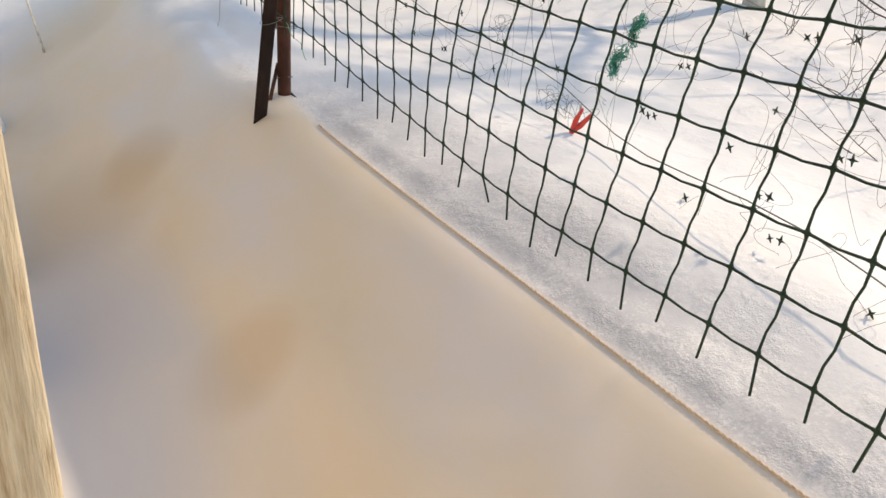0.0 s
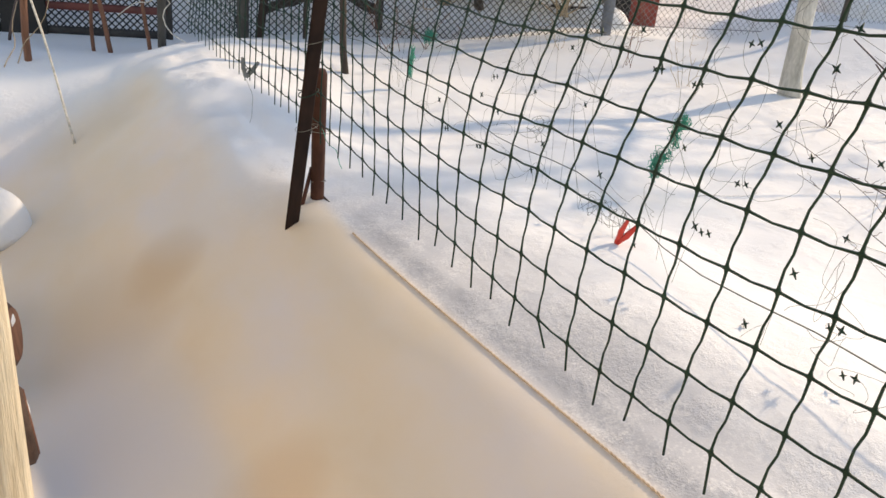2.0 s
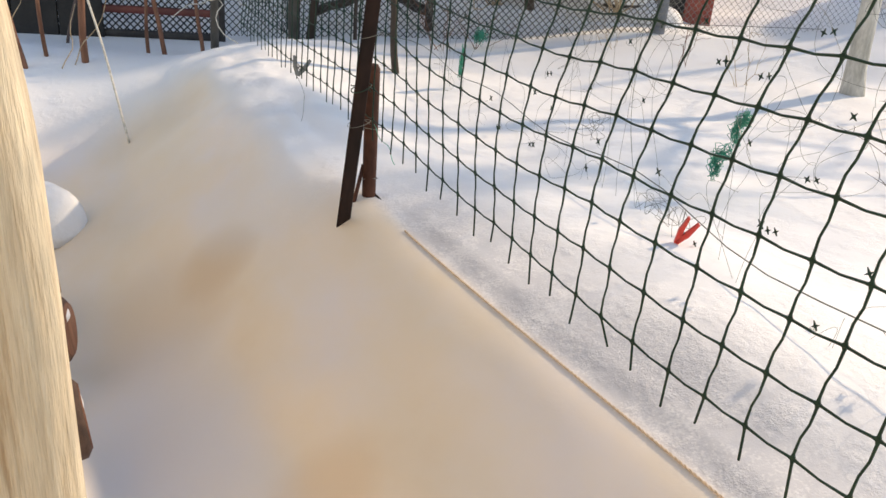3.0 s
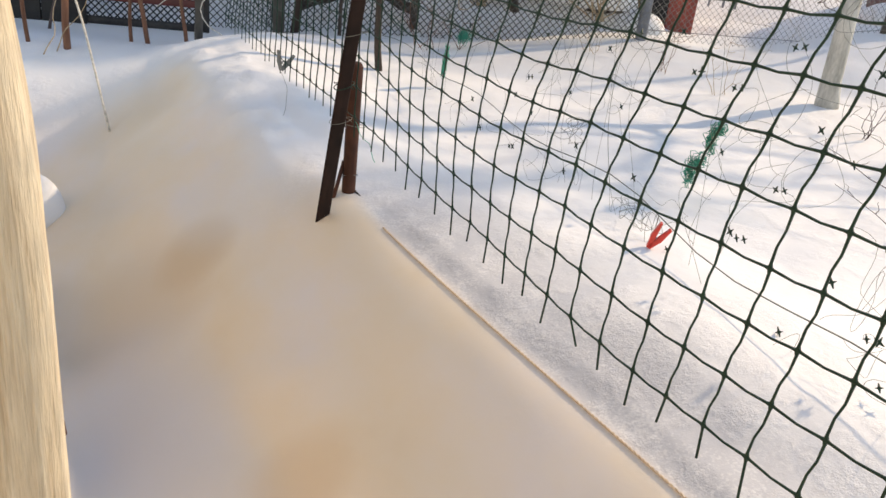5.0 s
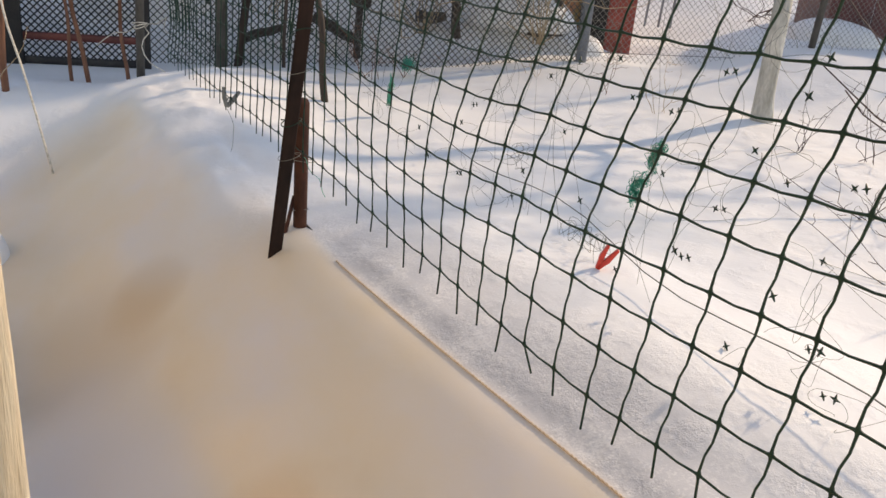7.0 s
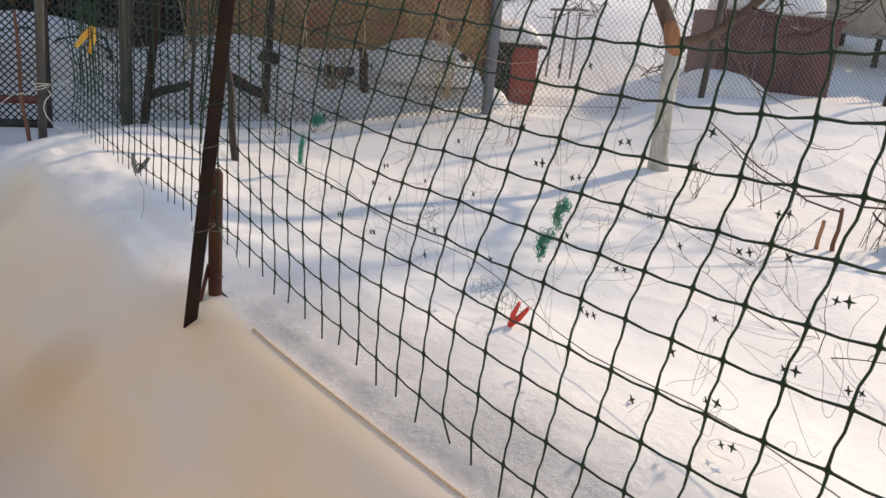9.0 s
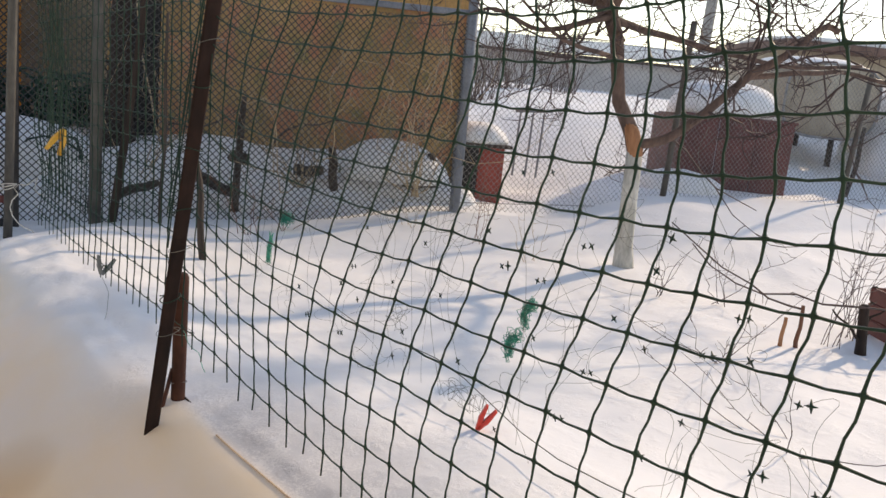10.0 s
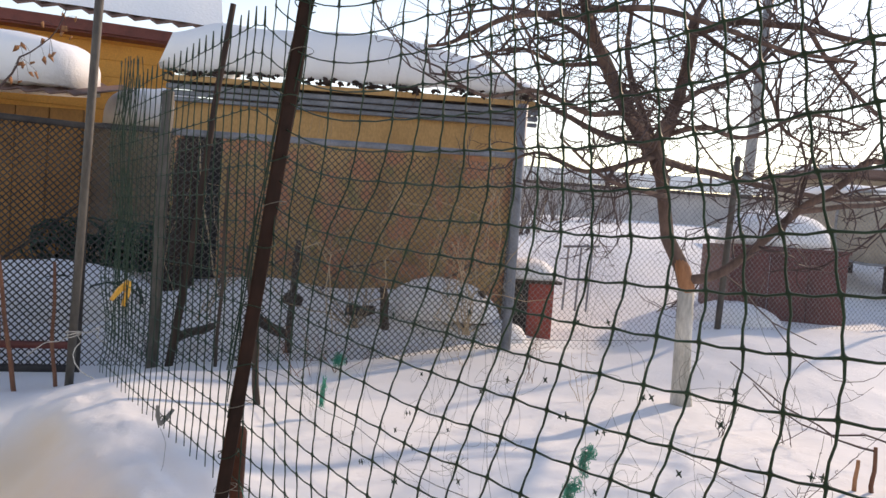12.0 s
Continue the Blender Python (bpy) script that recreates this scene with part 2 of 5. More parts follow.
TWIG = simple("twig_bark", (0.055, 0.037, 0.036), (0.125, 0.085, 0.08), 0.8, scale=9)
LIME = simple("whitewashed_bark", (0.36, 0.35, 0.31), (0.70, 0.68, 0.63), 0.9, scale=9, stretch=(1.5, 1.5, 0.5), bumpy=0.7, dist=0.008, fine=45)
def ochre_board():
    m, nt, b = material("ochre_board", 0.85)
    v = coords(nt, (1, 1, 0.7))
    big, mid, fine = noise_tex(nt, v, 2.2, 5.0), noise_tex(nt, v, 7.0, 5.0), noise_tex(nt, v, 55.0, 5.0)
    c = ramp(nt, big, [(0.30, (0.28, 0.175, 0.08)), (0.50, (0.44, 0.275, 0.125)), (0.70, (0.54, 0.34, 0.16))])
    c = mix(nt, step_node(nt, mid, 0.52, 0.68), c, (0.27, 0.225, 0.10))
    c = mix(nt, math_node(nt, "MULTIPLY", step_node(nt, noise_tex(nt, v, 4.0, 4.0), 0.48, 0.60), 0.9), c, (0.50, 0.22, 0.13))
    c = mix(nt, 0.6, c, ramp(nt, fine, [(0.35, (0.70, 0.70, 0.70)), (0.65, (1.1, 1.1, 1.1))]), "MULTIPLY")
    nt.links.new(c, b.inputs["Base Color"])
    relief(nt, b, math_node(nt, "ADD", mid, fine), 0.4, 0.006)
    return m


OCHRE = ochre_board()
RUSTBOARD = simple("brown_orange_board", (0.20, 0.085, 0.022), (0.33, 0.155, 0.04), 0.8, scale=3, stretch=(1, 1, 0.4), bumpy=0.3)
ORANGE = simple("orange_siding", (0.62, 0.27, 0.045), (0.74, 0.36, 0.07), 0.6, scale=2, bumpy=0.1)
FASCIA = simple("faded_ochre_paint", (0.44, 0.255, 0.10), (0.58, 0.35, 0.15), 0.8, scale=3, stretch=(1, 1, 0.5), bumpy=0.3)
DKRED = simple("dark_red_paint", (0.10, 0.022, 0.018), (0.19, 0.045, 0.035), 0.55, scale=6, bumpy=0.2)
REDBOARD = simple("worn_red_board", (0.20, 0.030, 0.024), (0.36, 0.062, 0.045), 0.6, scale=6, bumpy=0.2)
SCAR = simple("bare_orange_wood", (0.30, 0.13, 0.06), (0.48, 0.24, 0.13), 0.8, scale=14, stretch=(1.5, 1.5, 0.4), bumpy=0.5)
BROWNMETAL = simple("brown_painted_sheet", (0.085, 0.027, 0.027), (0.17, 0.055, 0.052), 0.6, scale=4, bumpy=0.2)
BEIGE = simple("beige_plaster", (0.36, 0.31, 0.24), (0.50, 0.44, 0.35), 0.85, scale=3)
FARWALL = simple("far_grey_wall", (0.44, 0.42, 0.42), (0.60, 0.57, 0.56), 0.85, scale=1.5)
BLACKISH = simple("sooty_board", (0.012, 0.011, 0.012), (0.03, 0.027, 0.026), 0.8, scale=6)
CORR = simple("brown_corrugated_sheet", (0.10, 0.055, 0.045), (0.20, 0.12, 0.10), 0.6, scale=4, bumpy=0.1)
DRYLEAF = simple("dry_leaf", (0.20, 0.08, 0.03), (0.36, 0.17, 0.07), 0.8, scale=30)
DRYSTEM = simple("dry_stem", (0.34, 0.25, 0.16), (0.55, 0.44, 0.31), 0.85, scale=20)


def old_wood():
    m, nt, b = material("pale_weathered_wood", 0.8)
    g = noise_tex(nt, coords(nt, (14, 14, 0.9)), 6.0, 6.0, 0.6)
    fine = noise_tex(nt, coords(nt, (60, 60, 3.0)), 8.0, 5.0, 0.6)
    big = noise_tex(nt, coords(nt, (3, 3, 1.0)), 2.0, 3.0)
    c = ramp(nt, g, [(0.30, (0.40, 0.29, 0.19)), (0.42, (0.60, 0.51, 0.39)), (0.65, (0.71, 0.64, 0.52))])
    c = mix(nt, 0.5, c, ramp(nt, fine, [(0.35, (0.65, 0.62, 0.58)), (0.6, (1.1, 1.08, 1.05))]), "MULTIPLY")
    c = mix(nt, 0.4, c, ramp(nt, big, [(0.3, (0.8, 0.74, 0.66)), (0.7, (1.1, 1.08, 1.02))]), "MULTIPLY")
    nt.links.new(c, b.inputs["Base Color"])
    relief(nt, b, math_node(nt, "ADD", g, math_node(nt, "MULTIPLY", fine, 0.5)), 0.8, 0.006)
    return m


OLDWOOD = old_wood()


# ---------- mesh helpers ----------
class Shape:
    def __init__(self):
        self.v, self.f = [], []

    def tube(self, pts, radii, sides=6, cap=True):
        pts = [Vector(p) for p in pts]
        if isinstance(radii, (int, float)):
            radii = [radii] * len(pts)
        base = len(self.v)
        t0 = (pts[1] - pts[0]).normalized()
        up = Vector((0, 0, 1)) if abs(t0.z) < 0.9 else Vector((1, 0, 0))
        a = t0.cross(up).normalized()
        for i, p in enumerate(pts):
            t = (pts[min(i + 1, len(pts) - 1)] - pts[max(i - 1, 0)])
            t = t.normalized() if t.length > 1e-9 else t0
            a = a - t * a.dot(t)
            a = a.normalized() if a.length > 1e-6 else t.orthogonal().normalized()
            c = t.cross(a)
            for k in range(sides):
                w = 2 * math.pi * k / sides
                self.v.append(p + (a * math.cos(w) + c * math.sin(w)) * radii[i])
        for i in range(len(pts) - 1):
            for k in range(sides):
                k2 = (k + 1) % sides
                p, q = base + i * sides, base + (i + 1) * sides
                self.f.append((p + k, p + k2, q + k2, q + k))
        if cap:
            self.f.append(tuple(base + k for k in reversed(range(sides))))
            e = base + (len(pts) - 1) * sides
            self.f.append(tuple(e + k for k in range(sides)))
        return self

    def box(self, m, sx, sy, sz, bevel=0.0):
        """A box with its middle at the pose m; bevelled along its long edges when asked."""
        base = len(self.v)
        if bevel <= 0:
            for z in (-1, 1):
                for x, y in ((-1, -1), (1, -1), (1, 1), (-1, 1)):
                    self.v.append(m @ Vector((x * sx / 2, y * sy / 2, z * sz / 2)))
            n = 4
            rings = 2
        else:
            n, rings = 8, 4
            for z, inset in ((-sz / 2, bevel), (-sz / 2 + bevel, 0), (sz / 2 - bevel, 0), (sz / 2, bevel)):
                hx, hy, k = sx / 2 - inset, sy / 2 - inset, bevel
                for x, y in ((-hx + k, -hy), (hx - k, -hy), (hx, -hy + k), (hx, hy - k), (hx - k, hy), (-hx + k, hy), (-hx, hy - k), (-hx, -hy + k)):
                    self.v.append(m @ Vector((x, y, z)))
        for i in range(rings - 1):
            for k in range(n):
                p, q, k2 = base + i * n, base + (i + 1) * n, (k + 1) % n
                self.f.append((p + k, p + k2, q + k2, q + k))
        self.f.append(tuple(base + k for k in reversed(range(n))))
        self.f.append(tuple(base + (rings - 1) * n + k for k in range(n)))
        return self

    def prism(self, outline, depth):
        """outline: list of Vectors (a planar loop); depth: a Vector."""
        base, n = len(self.v), len(outline)
        self.v += [Vector(p) for p in outline] + [Vector(p) + depth for p in outline]
        self.f.append(tuple(base + k for k in reversed(range(n))))
        self.f.append(tuple(base + n + k for k in range(n)))
        for k in range(n):
            k2 = (k + 1) % n
            self.f.append((base + k, base + k2, base + n + k2, base + n + k))
        return self

    def mesh(self, name, mat, flat=False):
        me = bpy.data.meshes.new(name)
        me.from_pydata([tuple(p) for p in self.v], [], self.f)
        bm = bmesh.new()
        bm.from_mesh(me)
        bmesh.ops.recalc_face_normals(bm, faces=bm.faces)
        bm.to_mesh(me)
        bm.free()
        me.materials.append(mat)
        if not flat:
            me.shade_smooth()
        return me


def part(name, shape, mat, parent=None, label="", flat=False):
    ob = new(name, shape.mesh(name, mat, flat))
    ob.parent = parent
    if label:
        ob["label"] = label
    return ob


def thing(name, label, category, group="", kind=""):
    return tagged(new(name), label, category, group, kind)


def frame_at(p, along, upward=(0, 0, 1)):
    """A pose whose x runs along, z up."""
    x = Vector(along).normalized()
    y = Vector(upward).cross(x).normalized()
    z = x.cross(y)
    m = Matrix((x, y, z)).transposed().to_4x4()
    m.translation = p
    return m


def wiggle(a, b, n, amp, seed, droop=0.0):
    a, b = Vector(a), Vector(b)
    out = []
    for i in range(n + 1):
        t = i / n
        w = math.sin(math.pi * t)
        o = noise.noise_vector(Vector((seed * 7.31, t * 2.3, seed * 1.7))) * amp * w
        out.append(a.lerp(b, t) + o - Vector((0, 0, droop * w)))
    return out


# ---------- ground ----------
def make_ground():
    def axis(stops):
        out = []
        for (a, b, s) in stops:
            n = max(1, round((b - a) / s))
            out += [a + (b - a) * i / n for i in range(n)]
        return out + [stops[-1][1]]
    xs = axis([(-900, -100, 200), (-100, -12, 11), (-12, -1.5, 0.7), (-1.5, 0.8, 0.03), (0.8, 1.5, 0.015), (1.5, 6.5, 0.06), (6.5, 14, 0.3), (14, 60, 4), (60, 900, 140)])
    ys = axis([(-900, -60, 140), (-60, -3, 6), (-3, 1.2, 0.3), (1.2, 6.4, 0.04), (6.4, 10.5, 0.1), (10.5, 26, 0.5), (26, 100, 6), (100, 900, 160)])
    me = bpy.data.meshes.new("ground")
    verts = [(x, y, snow_height(x, y)) for y in ys for x in xs]
    n = len(xs)
    faces = [(j * n + i, j * n + i + 1, (j + 1) * n + i + 1, (j + 1) * n + i) for j in range(len(ys) - 1) for i in range(n - 1)]
    me.from_pydata(verts, [], faces)
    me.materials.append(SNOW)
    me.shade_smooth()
    tagged(new("ground", me), "deep garden snow, path shade and warm bounce painted tan and grey", "snow", kind="structure")


make_ground()

# ---------- green plastic net on the fence line ----------
NET_X, CELL = 0.94, 0.0972
BOTTOM = [(0.2, 0.52), (0.9, 0.45), (1.315, 0.409), (1.54, 0.388), (1.73, 0.371), (1.91, 0.357), (2.08, 0.348), (2.288, 0.341), (2.85, 0.340), (3.05, 0.346), (3.25, 0.354), (3.45, 0.362), (3.7, 0.352), (4.62, 0.322), (5.94, 0.285), (6.5, 0.28)]
ROWS_N, ROWS_FAR = 19, 17
# foot of the columns along the fence
FOOT = [(-20, 0.42), (-8, 1.539), (-6, 1.728), (-4, 1.908), (-2, 2.087), (0, 2.288), (2, 2.477), (4, 2.663)]
# height of the rows above the bottom edge, where the net is drawn tight and where it hangs loose
RISE_TIGHT = [(0, 0.0), (1, 0.096), (2, 0.188), (3, 0.277), (4, 0.364), (5, 0.446), (6, 0.531), (7, 0.608), (8, 0.690), (9, 0.765), (10, 0.838), (11, 0.911), (13, 1.054), (18, 1.42)]
RISE_LOOSE = [(0, 0.0), (1, 0.085), (3, 0.257), (5, 0.424), (6, 0.512), (7, 0.598), (8, 0.686), (9, 0.767), (10, 0.842), (11, 0.916), (13, 1.057), (18, 1.42)]
RISE_FAR = [(0, 0.0), (4, 0.388), (8, 0.752), (16, 1.49), (18, 1.66)]
# how far the columns lean along the fence: for a column's place, lean against row
LEAN = [(-8, [(0, 0), (2, -0.011), (4, -0.028), (6, -0.050), (8, -0.072), (10, -0.061), (11, -0.049), (13, -0.005), (18, 0.05)]),
        (-6, [(0, 0), (2, -0.020), (4, -0.040), (6, -0.070), (8, -0.091), (9, -0.091), (10, -0.079), (11, -0.060), (13, -0.018), (18, 0.04)]),
        (-4, [(0, 0), (2, -0.026), (4, -0.045), (6, -0.084), (8, -0.124), (9, -0.128), (10, -0.124), (11, -0.113), (13, -0.082), (18, -0.02)]),
        (-2, [(0, 0), (2, -0.016), (4, -0.040), (6, -0.093), (8, -0.143), (10, -0.169), (11, -0.172), (13, -0.139), (18, -0.06)]),
        (0, [(0, 0), (2, -0.013), (4, -0.053), (6, -0.109), (8, -0.158), (10, -0.201), (12, -0.202), (18, -0.13)]),
        (4, [(0, 0), (2, 0.010), (4, -0.015), (6, -0.088), (8, -0.178), (10, -0.248), (12, -0.283), (13, -0.281), (18, -0.24)]),
        (8, [(0, 0), (2, 0.030), (4, 0.029), (6, 0.021), (8, -0.017), (10, -0.10), (12, -0.224), (16, -0.29)]),
        (12, [(0, 0), (4, 0.02), (8, 0.03), (12, 0.04), (16, 0.05)]),
        (17, [(0, 0), (16, 0)])]


def curve_table(table, v):
    """A smooth curve through the rows of a table."""
    if v <= table[0][0]:
        return table[0][1]
    if v >= table[-1][0]:
        return table[-1][1]
    i = max(k for k in range(len(table) - 1) if table[k][0] <= v)
    (x1, y1), (x2, y2) = table[i], table[i + 1]
    m1 = (y2 - y1) / (x2 - x1) if i == 0 else (y2 - table[i - 1][1]) / (x2 - table[i - 1][0])
    m2 = (y2 - y1) / (x2 - x1) if i + 2 >= len(table) else (table[i + 2][1] - y1) / (table[i + 2][0] - x1)
    w, t = x2 - x1, (v - x1) / (x2 - x1)
    return (2 * t ** 3 - 3 * t * t + 1) * y1 + (t ** 3 - 2 * t * t + t) * w * m1 + (3 * t * t - 2 * t ** 3) * y2 + (t ** 3 - t * t) * w * m2


def net_point(c, k):
    """The node of column c, k rows up (both may lie between the strands)."""
    y = lerp_table(FOOT, c) if c <= 4 else 2.663 + CELL * (c - 4)
    near, far = 1 - smooth(0.5, 4, c), smooth(9, 15, c)
    v = lerp_table(RISE_TIGHT, k) * near + lerp_table(RISE_LOOSE, k) * (1 - near)
    v = v * (1 - far) + lerp_table(RISE_FAR, k) * far
    z = lerp_table(BOTTOM, y) + v
    yy = y + curve_table([(place, curve_table(rows, k)) for place, rows in LEAN], c)
    far_pinch = smooth(5.2, 6.1, y) * 0.02 * math.sin(v * 9)
    x = NET_X + 0.012 * noise.noise(Vector((y * 1.3, v * 1.3, 0))) + far_pinch
    jit = noise.noise_vector(Vector((y * 5.1, v * 5.1, 9))) * 0.004
    return Vector((x, yy, z)) + jit


def make_net():
    net = thing("plastic_net", "dark green square plastic garden net hung on posts", "net")
    for ci in range(-20, 40):
        s = Shape()
        pts, rad = [], []
        stub = 0.060 + 0.010 * math.sin(ci * 2.3)
        b = net_point(ci, 0)
        bent = ci == 0
        pts.append(b + Vector((0.0, -0.035 if bent else 0.008 * math.sin(ci * 1.7), -stub * (0.75 if bent else 1.0))))
        rad.append(0.0022)
        pts.append(b.lerp(pts[0], 0.12))
        rad.append(0.0023)
        rows = ROWS_N if ci < 14 else ROWS_FAR
        for k in range(rows):
            for off, r in ((0.0, 0.0042), (0.08, 0.0024), (0.36, 0.0020), (0.64, 0.0020), (0.92, 0.0024)):
                if k == rows - 1 and off > 0:
                    break
                bow = math.sin(off * 2 * math.pi) * 0.0028
                pts.append(net_point(ci, k + off) + Vector((0, bow, 0)))
                rad.append(r * (1.2 if ci > 13 else 1.0))
        pts.append(pts[-1] + Vector((0, 0.004 * math.sin(ci), 0.06)))
        rad.append(0.0024)
        s.tube(pts, rad, 5)
        part("strand", s, NET, net)
    for k in range(ROWS_N):
        s = Shape()
        pts, rad = [], []
        last = 39 if k < ROWS_FAR else 13
        for ci in range(-20, last + 1):
            for off, r in ((0.0, 0.0040), (0.08, 0.0023), (0.5, 0.0019), (0.92, 0.0023)):
                if ci == last and off > 0:
                    break
                a, b = net_point(ci, k), net_point(ci + 1, k)
                pts.append(a.lerp(b, off) - Vector((0, 0, 0.0035 * math.sin(math.pi * off))))
                rad.append(r)
        s.tube(pts, rad, 5)
        part("strand", s, NET, net)
    # gathered folds at the far post
    for i in range(16):
        y = 5.35 + 0.030 * i
        pts = wiggle((NET_X + 0.03 * math.sin(i * 2.1), y, 0.45), (NET_X + 0.03 * math.sin(i * 1.3), 5.55 + 0.020 * i, 1.95), 22, 0.06, 500 + i)
        part("fold_strand", Shape().tube(pts, 0.0021, 5), NET, net)
    # folds bunched along the leaning post
    for i in range(7):
        lo, hi = Vector((0.905, 3.66 + 0.012 * i, 0.40 + 0.05 * i)), Vector((0.972, 3.315 + 0.016 * i, 2.02 + 0.03 * math.sin(i * 2.0)))
        part("fold_strand", Shape().tube(wiggle(lo, hi, 26, 0.035, 560 + i), 0.0022, 5), NET, net)


make_net()

# ---------- posts of the fence ----------


def flat_strip(a, b, w, t, turn):
    """A flat steel strip with slightly rounded edges from a to b, its wide way at turn."""
    a, b = Vector(a), Vector(b)
    ax = (b - a).normalized()
    u = Vector((math.cos(turn), math.sin(turn), 0))
    u = (u - ax * u.dot(ax)).normalized()
    v = ax.cross(u)
    h, k = w / 2, t / 2
    loop = [(-h, -k * 0.4), (-h + k, -k), (h - k, -k), (h, -k * 0.4), (h, k * 0.4), (h - k, k), (-h + k, k), (-h, k * 0.4)]
    return Shape().prism([a + u * p + v * q for p, q in loop], b - a)


def wire_loop(c, r, z_tilt, turns=1.3, seed=0):
    pts = []
    for i in range(int(18 * turns)):
        w = i / 18 * 2 * math.pi
        pts.append(Vector(c) + Vector((math.cos(w) * r, math.sin(w) * r, 0.008 * math.sin(w * 1.3 + seed) + i * 0.0006 * z_tilt)))
    return pts


def make_posts():
    post = thing("leaning_fence_post", "tall rusty brown steel angle leaning in snow", "fence post")
    part("upright", flat_strip((0.850, 3.715, -0.25), (0.975, 3.29, 2.35), 0.048, 0.009, radians(10)), RUSTDARK, post, flat=True)
    for z in (0.34, 0.62, 1.25, 1.7):
        t = (z + 0.25) / 2.6
        c = Vector((0.825, 3.715, 0)).lerp(Vector((0.955, 3.29, 0)), t)
        part("wire_tie", Shape().tube(wire_loop((c.x + 0.03, c.y - 0.005, z), 0.036, 1, 1.4, z), 0.0010, 4), THREAD, post, "thin wire tie")
    for i, z in enumerate((0.45, 0.74, 0.93, 1.12, 1.38, 1.56, 1.83, 1.95)):
        c = Vector((0.850, 3.715, -0.25)).lerp(Vector((0.975, 3.29, 2.35)), (z + 0.25) / 2.6)
        part("net_tie", Shape().tube(wire_loop(c + Vector((0, 0, 0)), 0.031, 1.5, 1.6, i * 1.7), 0.0019, 5), NET, post, "dark green plastic tie")
    short = thing("short_fence_post", "short rusty brown pipe stub beside leaning post", "fence post")
    part("pipe", Shape().tube([(1.005, 3.82, -0.25), (0.985, 3.79, 0.0), (0.952, 3.70, 0.50), (0.951, 3.698, 0.512)], [0.024, 0.024, 0.0235, 0.018], 14), RUST, short)
    part("wire_tie", Shape().tube(wire_loop((0.98, 3.775, 0.10), 0.028, 1, 1.5, 2), 0.0013, 4), WIRE, short, "thin wire tie")
    part("wire_tie", Shape().tube(wire_loop((0.955, 3.715, 0.30), 0.048, 1, 1.2, 3), 0.0010, 4), THREAD, short, "thin wire tie")
    brace = thing("short_stub", "dark thin steel brace between the two posts", "fence brace")
    part("rod", Shape().tube([(0.89, 3.75, -0.1), (0.955, 3.77, 0.16)], 0.007, 6), RUST, brace)
    twig = thing("short_stick", "short dark stick at the foot of the post", "stick")
    part("twig", Shape().tube([(1.0, 3.79, 0.05), (1.03, 3.68, 0.02), (1.045, 3.62, -0.01)], 0.004, 6), DARKWOOD, twig)
    tie = thing("green_tie", "thin green twine end tied at the post", "twine")
    part("twine", Shape().tube(wiggle((0.95, 3.66, 0.33), (0.95, 3.45, 0.26), 10, 0.03, 5), 0.0012, 4), TWINE, tie)
    rope = thing("rope", "thin tan hemp rope lying along the snow edge", "rope")
    pts = []
    y = 3.50
    while y > 0.2:
        x = rope_x(y) + 0.004 * noise.noise(Vector((y * 1.5, 0, 0)))
        zz = snow_height(x, y)
        pts.append((x, y, zz + 0.0015 if y < 3.5 else zz + 0.001 + 0.05 * smooth(3.5, 3.76, y)))
        y -= 0.04
    for side in (0, 1):
        twist = []
        for i in range(len(pts) - 1):
            a, b = Vector(pts[i]), Vector(pts[i + 1])
            for k in range(14):
                w = (i + k / 14) * 0.04 / 0.014 * 2 * math.pi / 2 + side * math.pi
                twist.append(a.lerp(b, k / 14) + Vector((math.cos(w) * 0.0015, 0, math.sin(w) * 0.0015 + 0.0018)))
        part("cord_strand", Shape().tube(twist, 0.0019, 6), ROPE, rope)


make_posts()


# ---------- pale wooden post close by the path ----------
def make_near_post():
    bm = bmesh.new()
    rows, n = 70, 28
    edge = [(-0.65, 0.080), (0.2, 0.081), (0.55, 0.081), (0.73, 0.081), (0.85, 0.076), (0.95, 0.066), (1.05, 0.055)]
    grid = []
    for j in range(rows + 1):
        z = -0.65 + 1.68 * j / rows
        ring = []
        for k in range(n):
            w = 2 * math.pi * k / n
            c, s_ = math.cos(w), math.sin(w)
            q = (abs(c) ** 7 + abs(s_) ** 7) ** (-1 / 7)
            wob = 0.0035 * noise.noise(Vector((c * 3, s_ * 3, z * 5))) + 0.0012 * noise.noise(Vector((c * 22, s_ * 22, z * 9)))
            ring.append(bm.verts.new((lerp_table(edge, z) - 0.085 + (0.085 + wob) * q * c, 1.775 + (0.026 + wob) * q * s_, z)))
        grid.append(ring)
    for a, b in zip(grid, grid[1:]):
        for k in range(n):
            bm.faces.new((a[k], a[(k + 1) % n], b[(k + 1) % n], b[k]))
    bm.faces.new(grid[-1])
    bm.faces.new(list(reversed(grid[0])))
    me = bpy.data.meshes.new("wooden_post")
    bm.to_mesh(me)
    bm.free()
    me.materials.append(OLDWOOD)
    me.shade_smooth()
    tagged(new("wooden_post", me), "pale weathered rough wooden post beside the path", "post")


make_near_post()


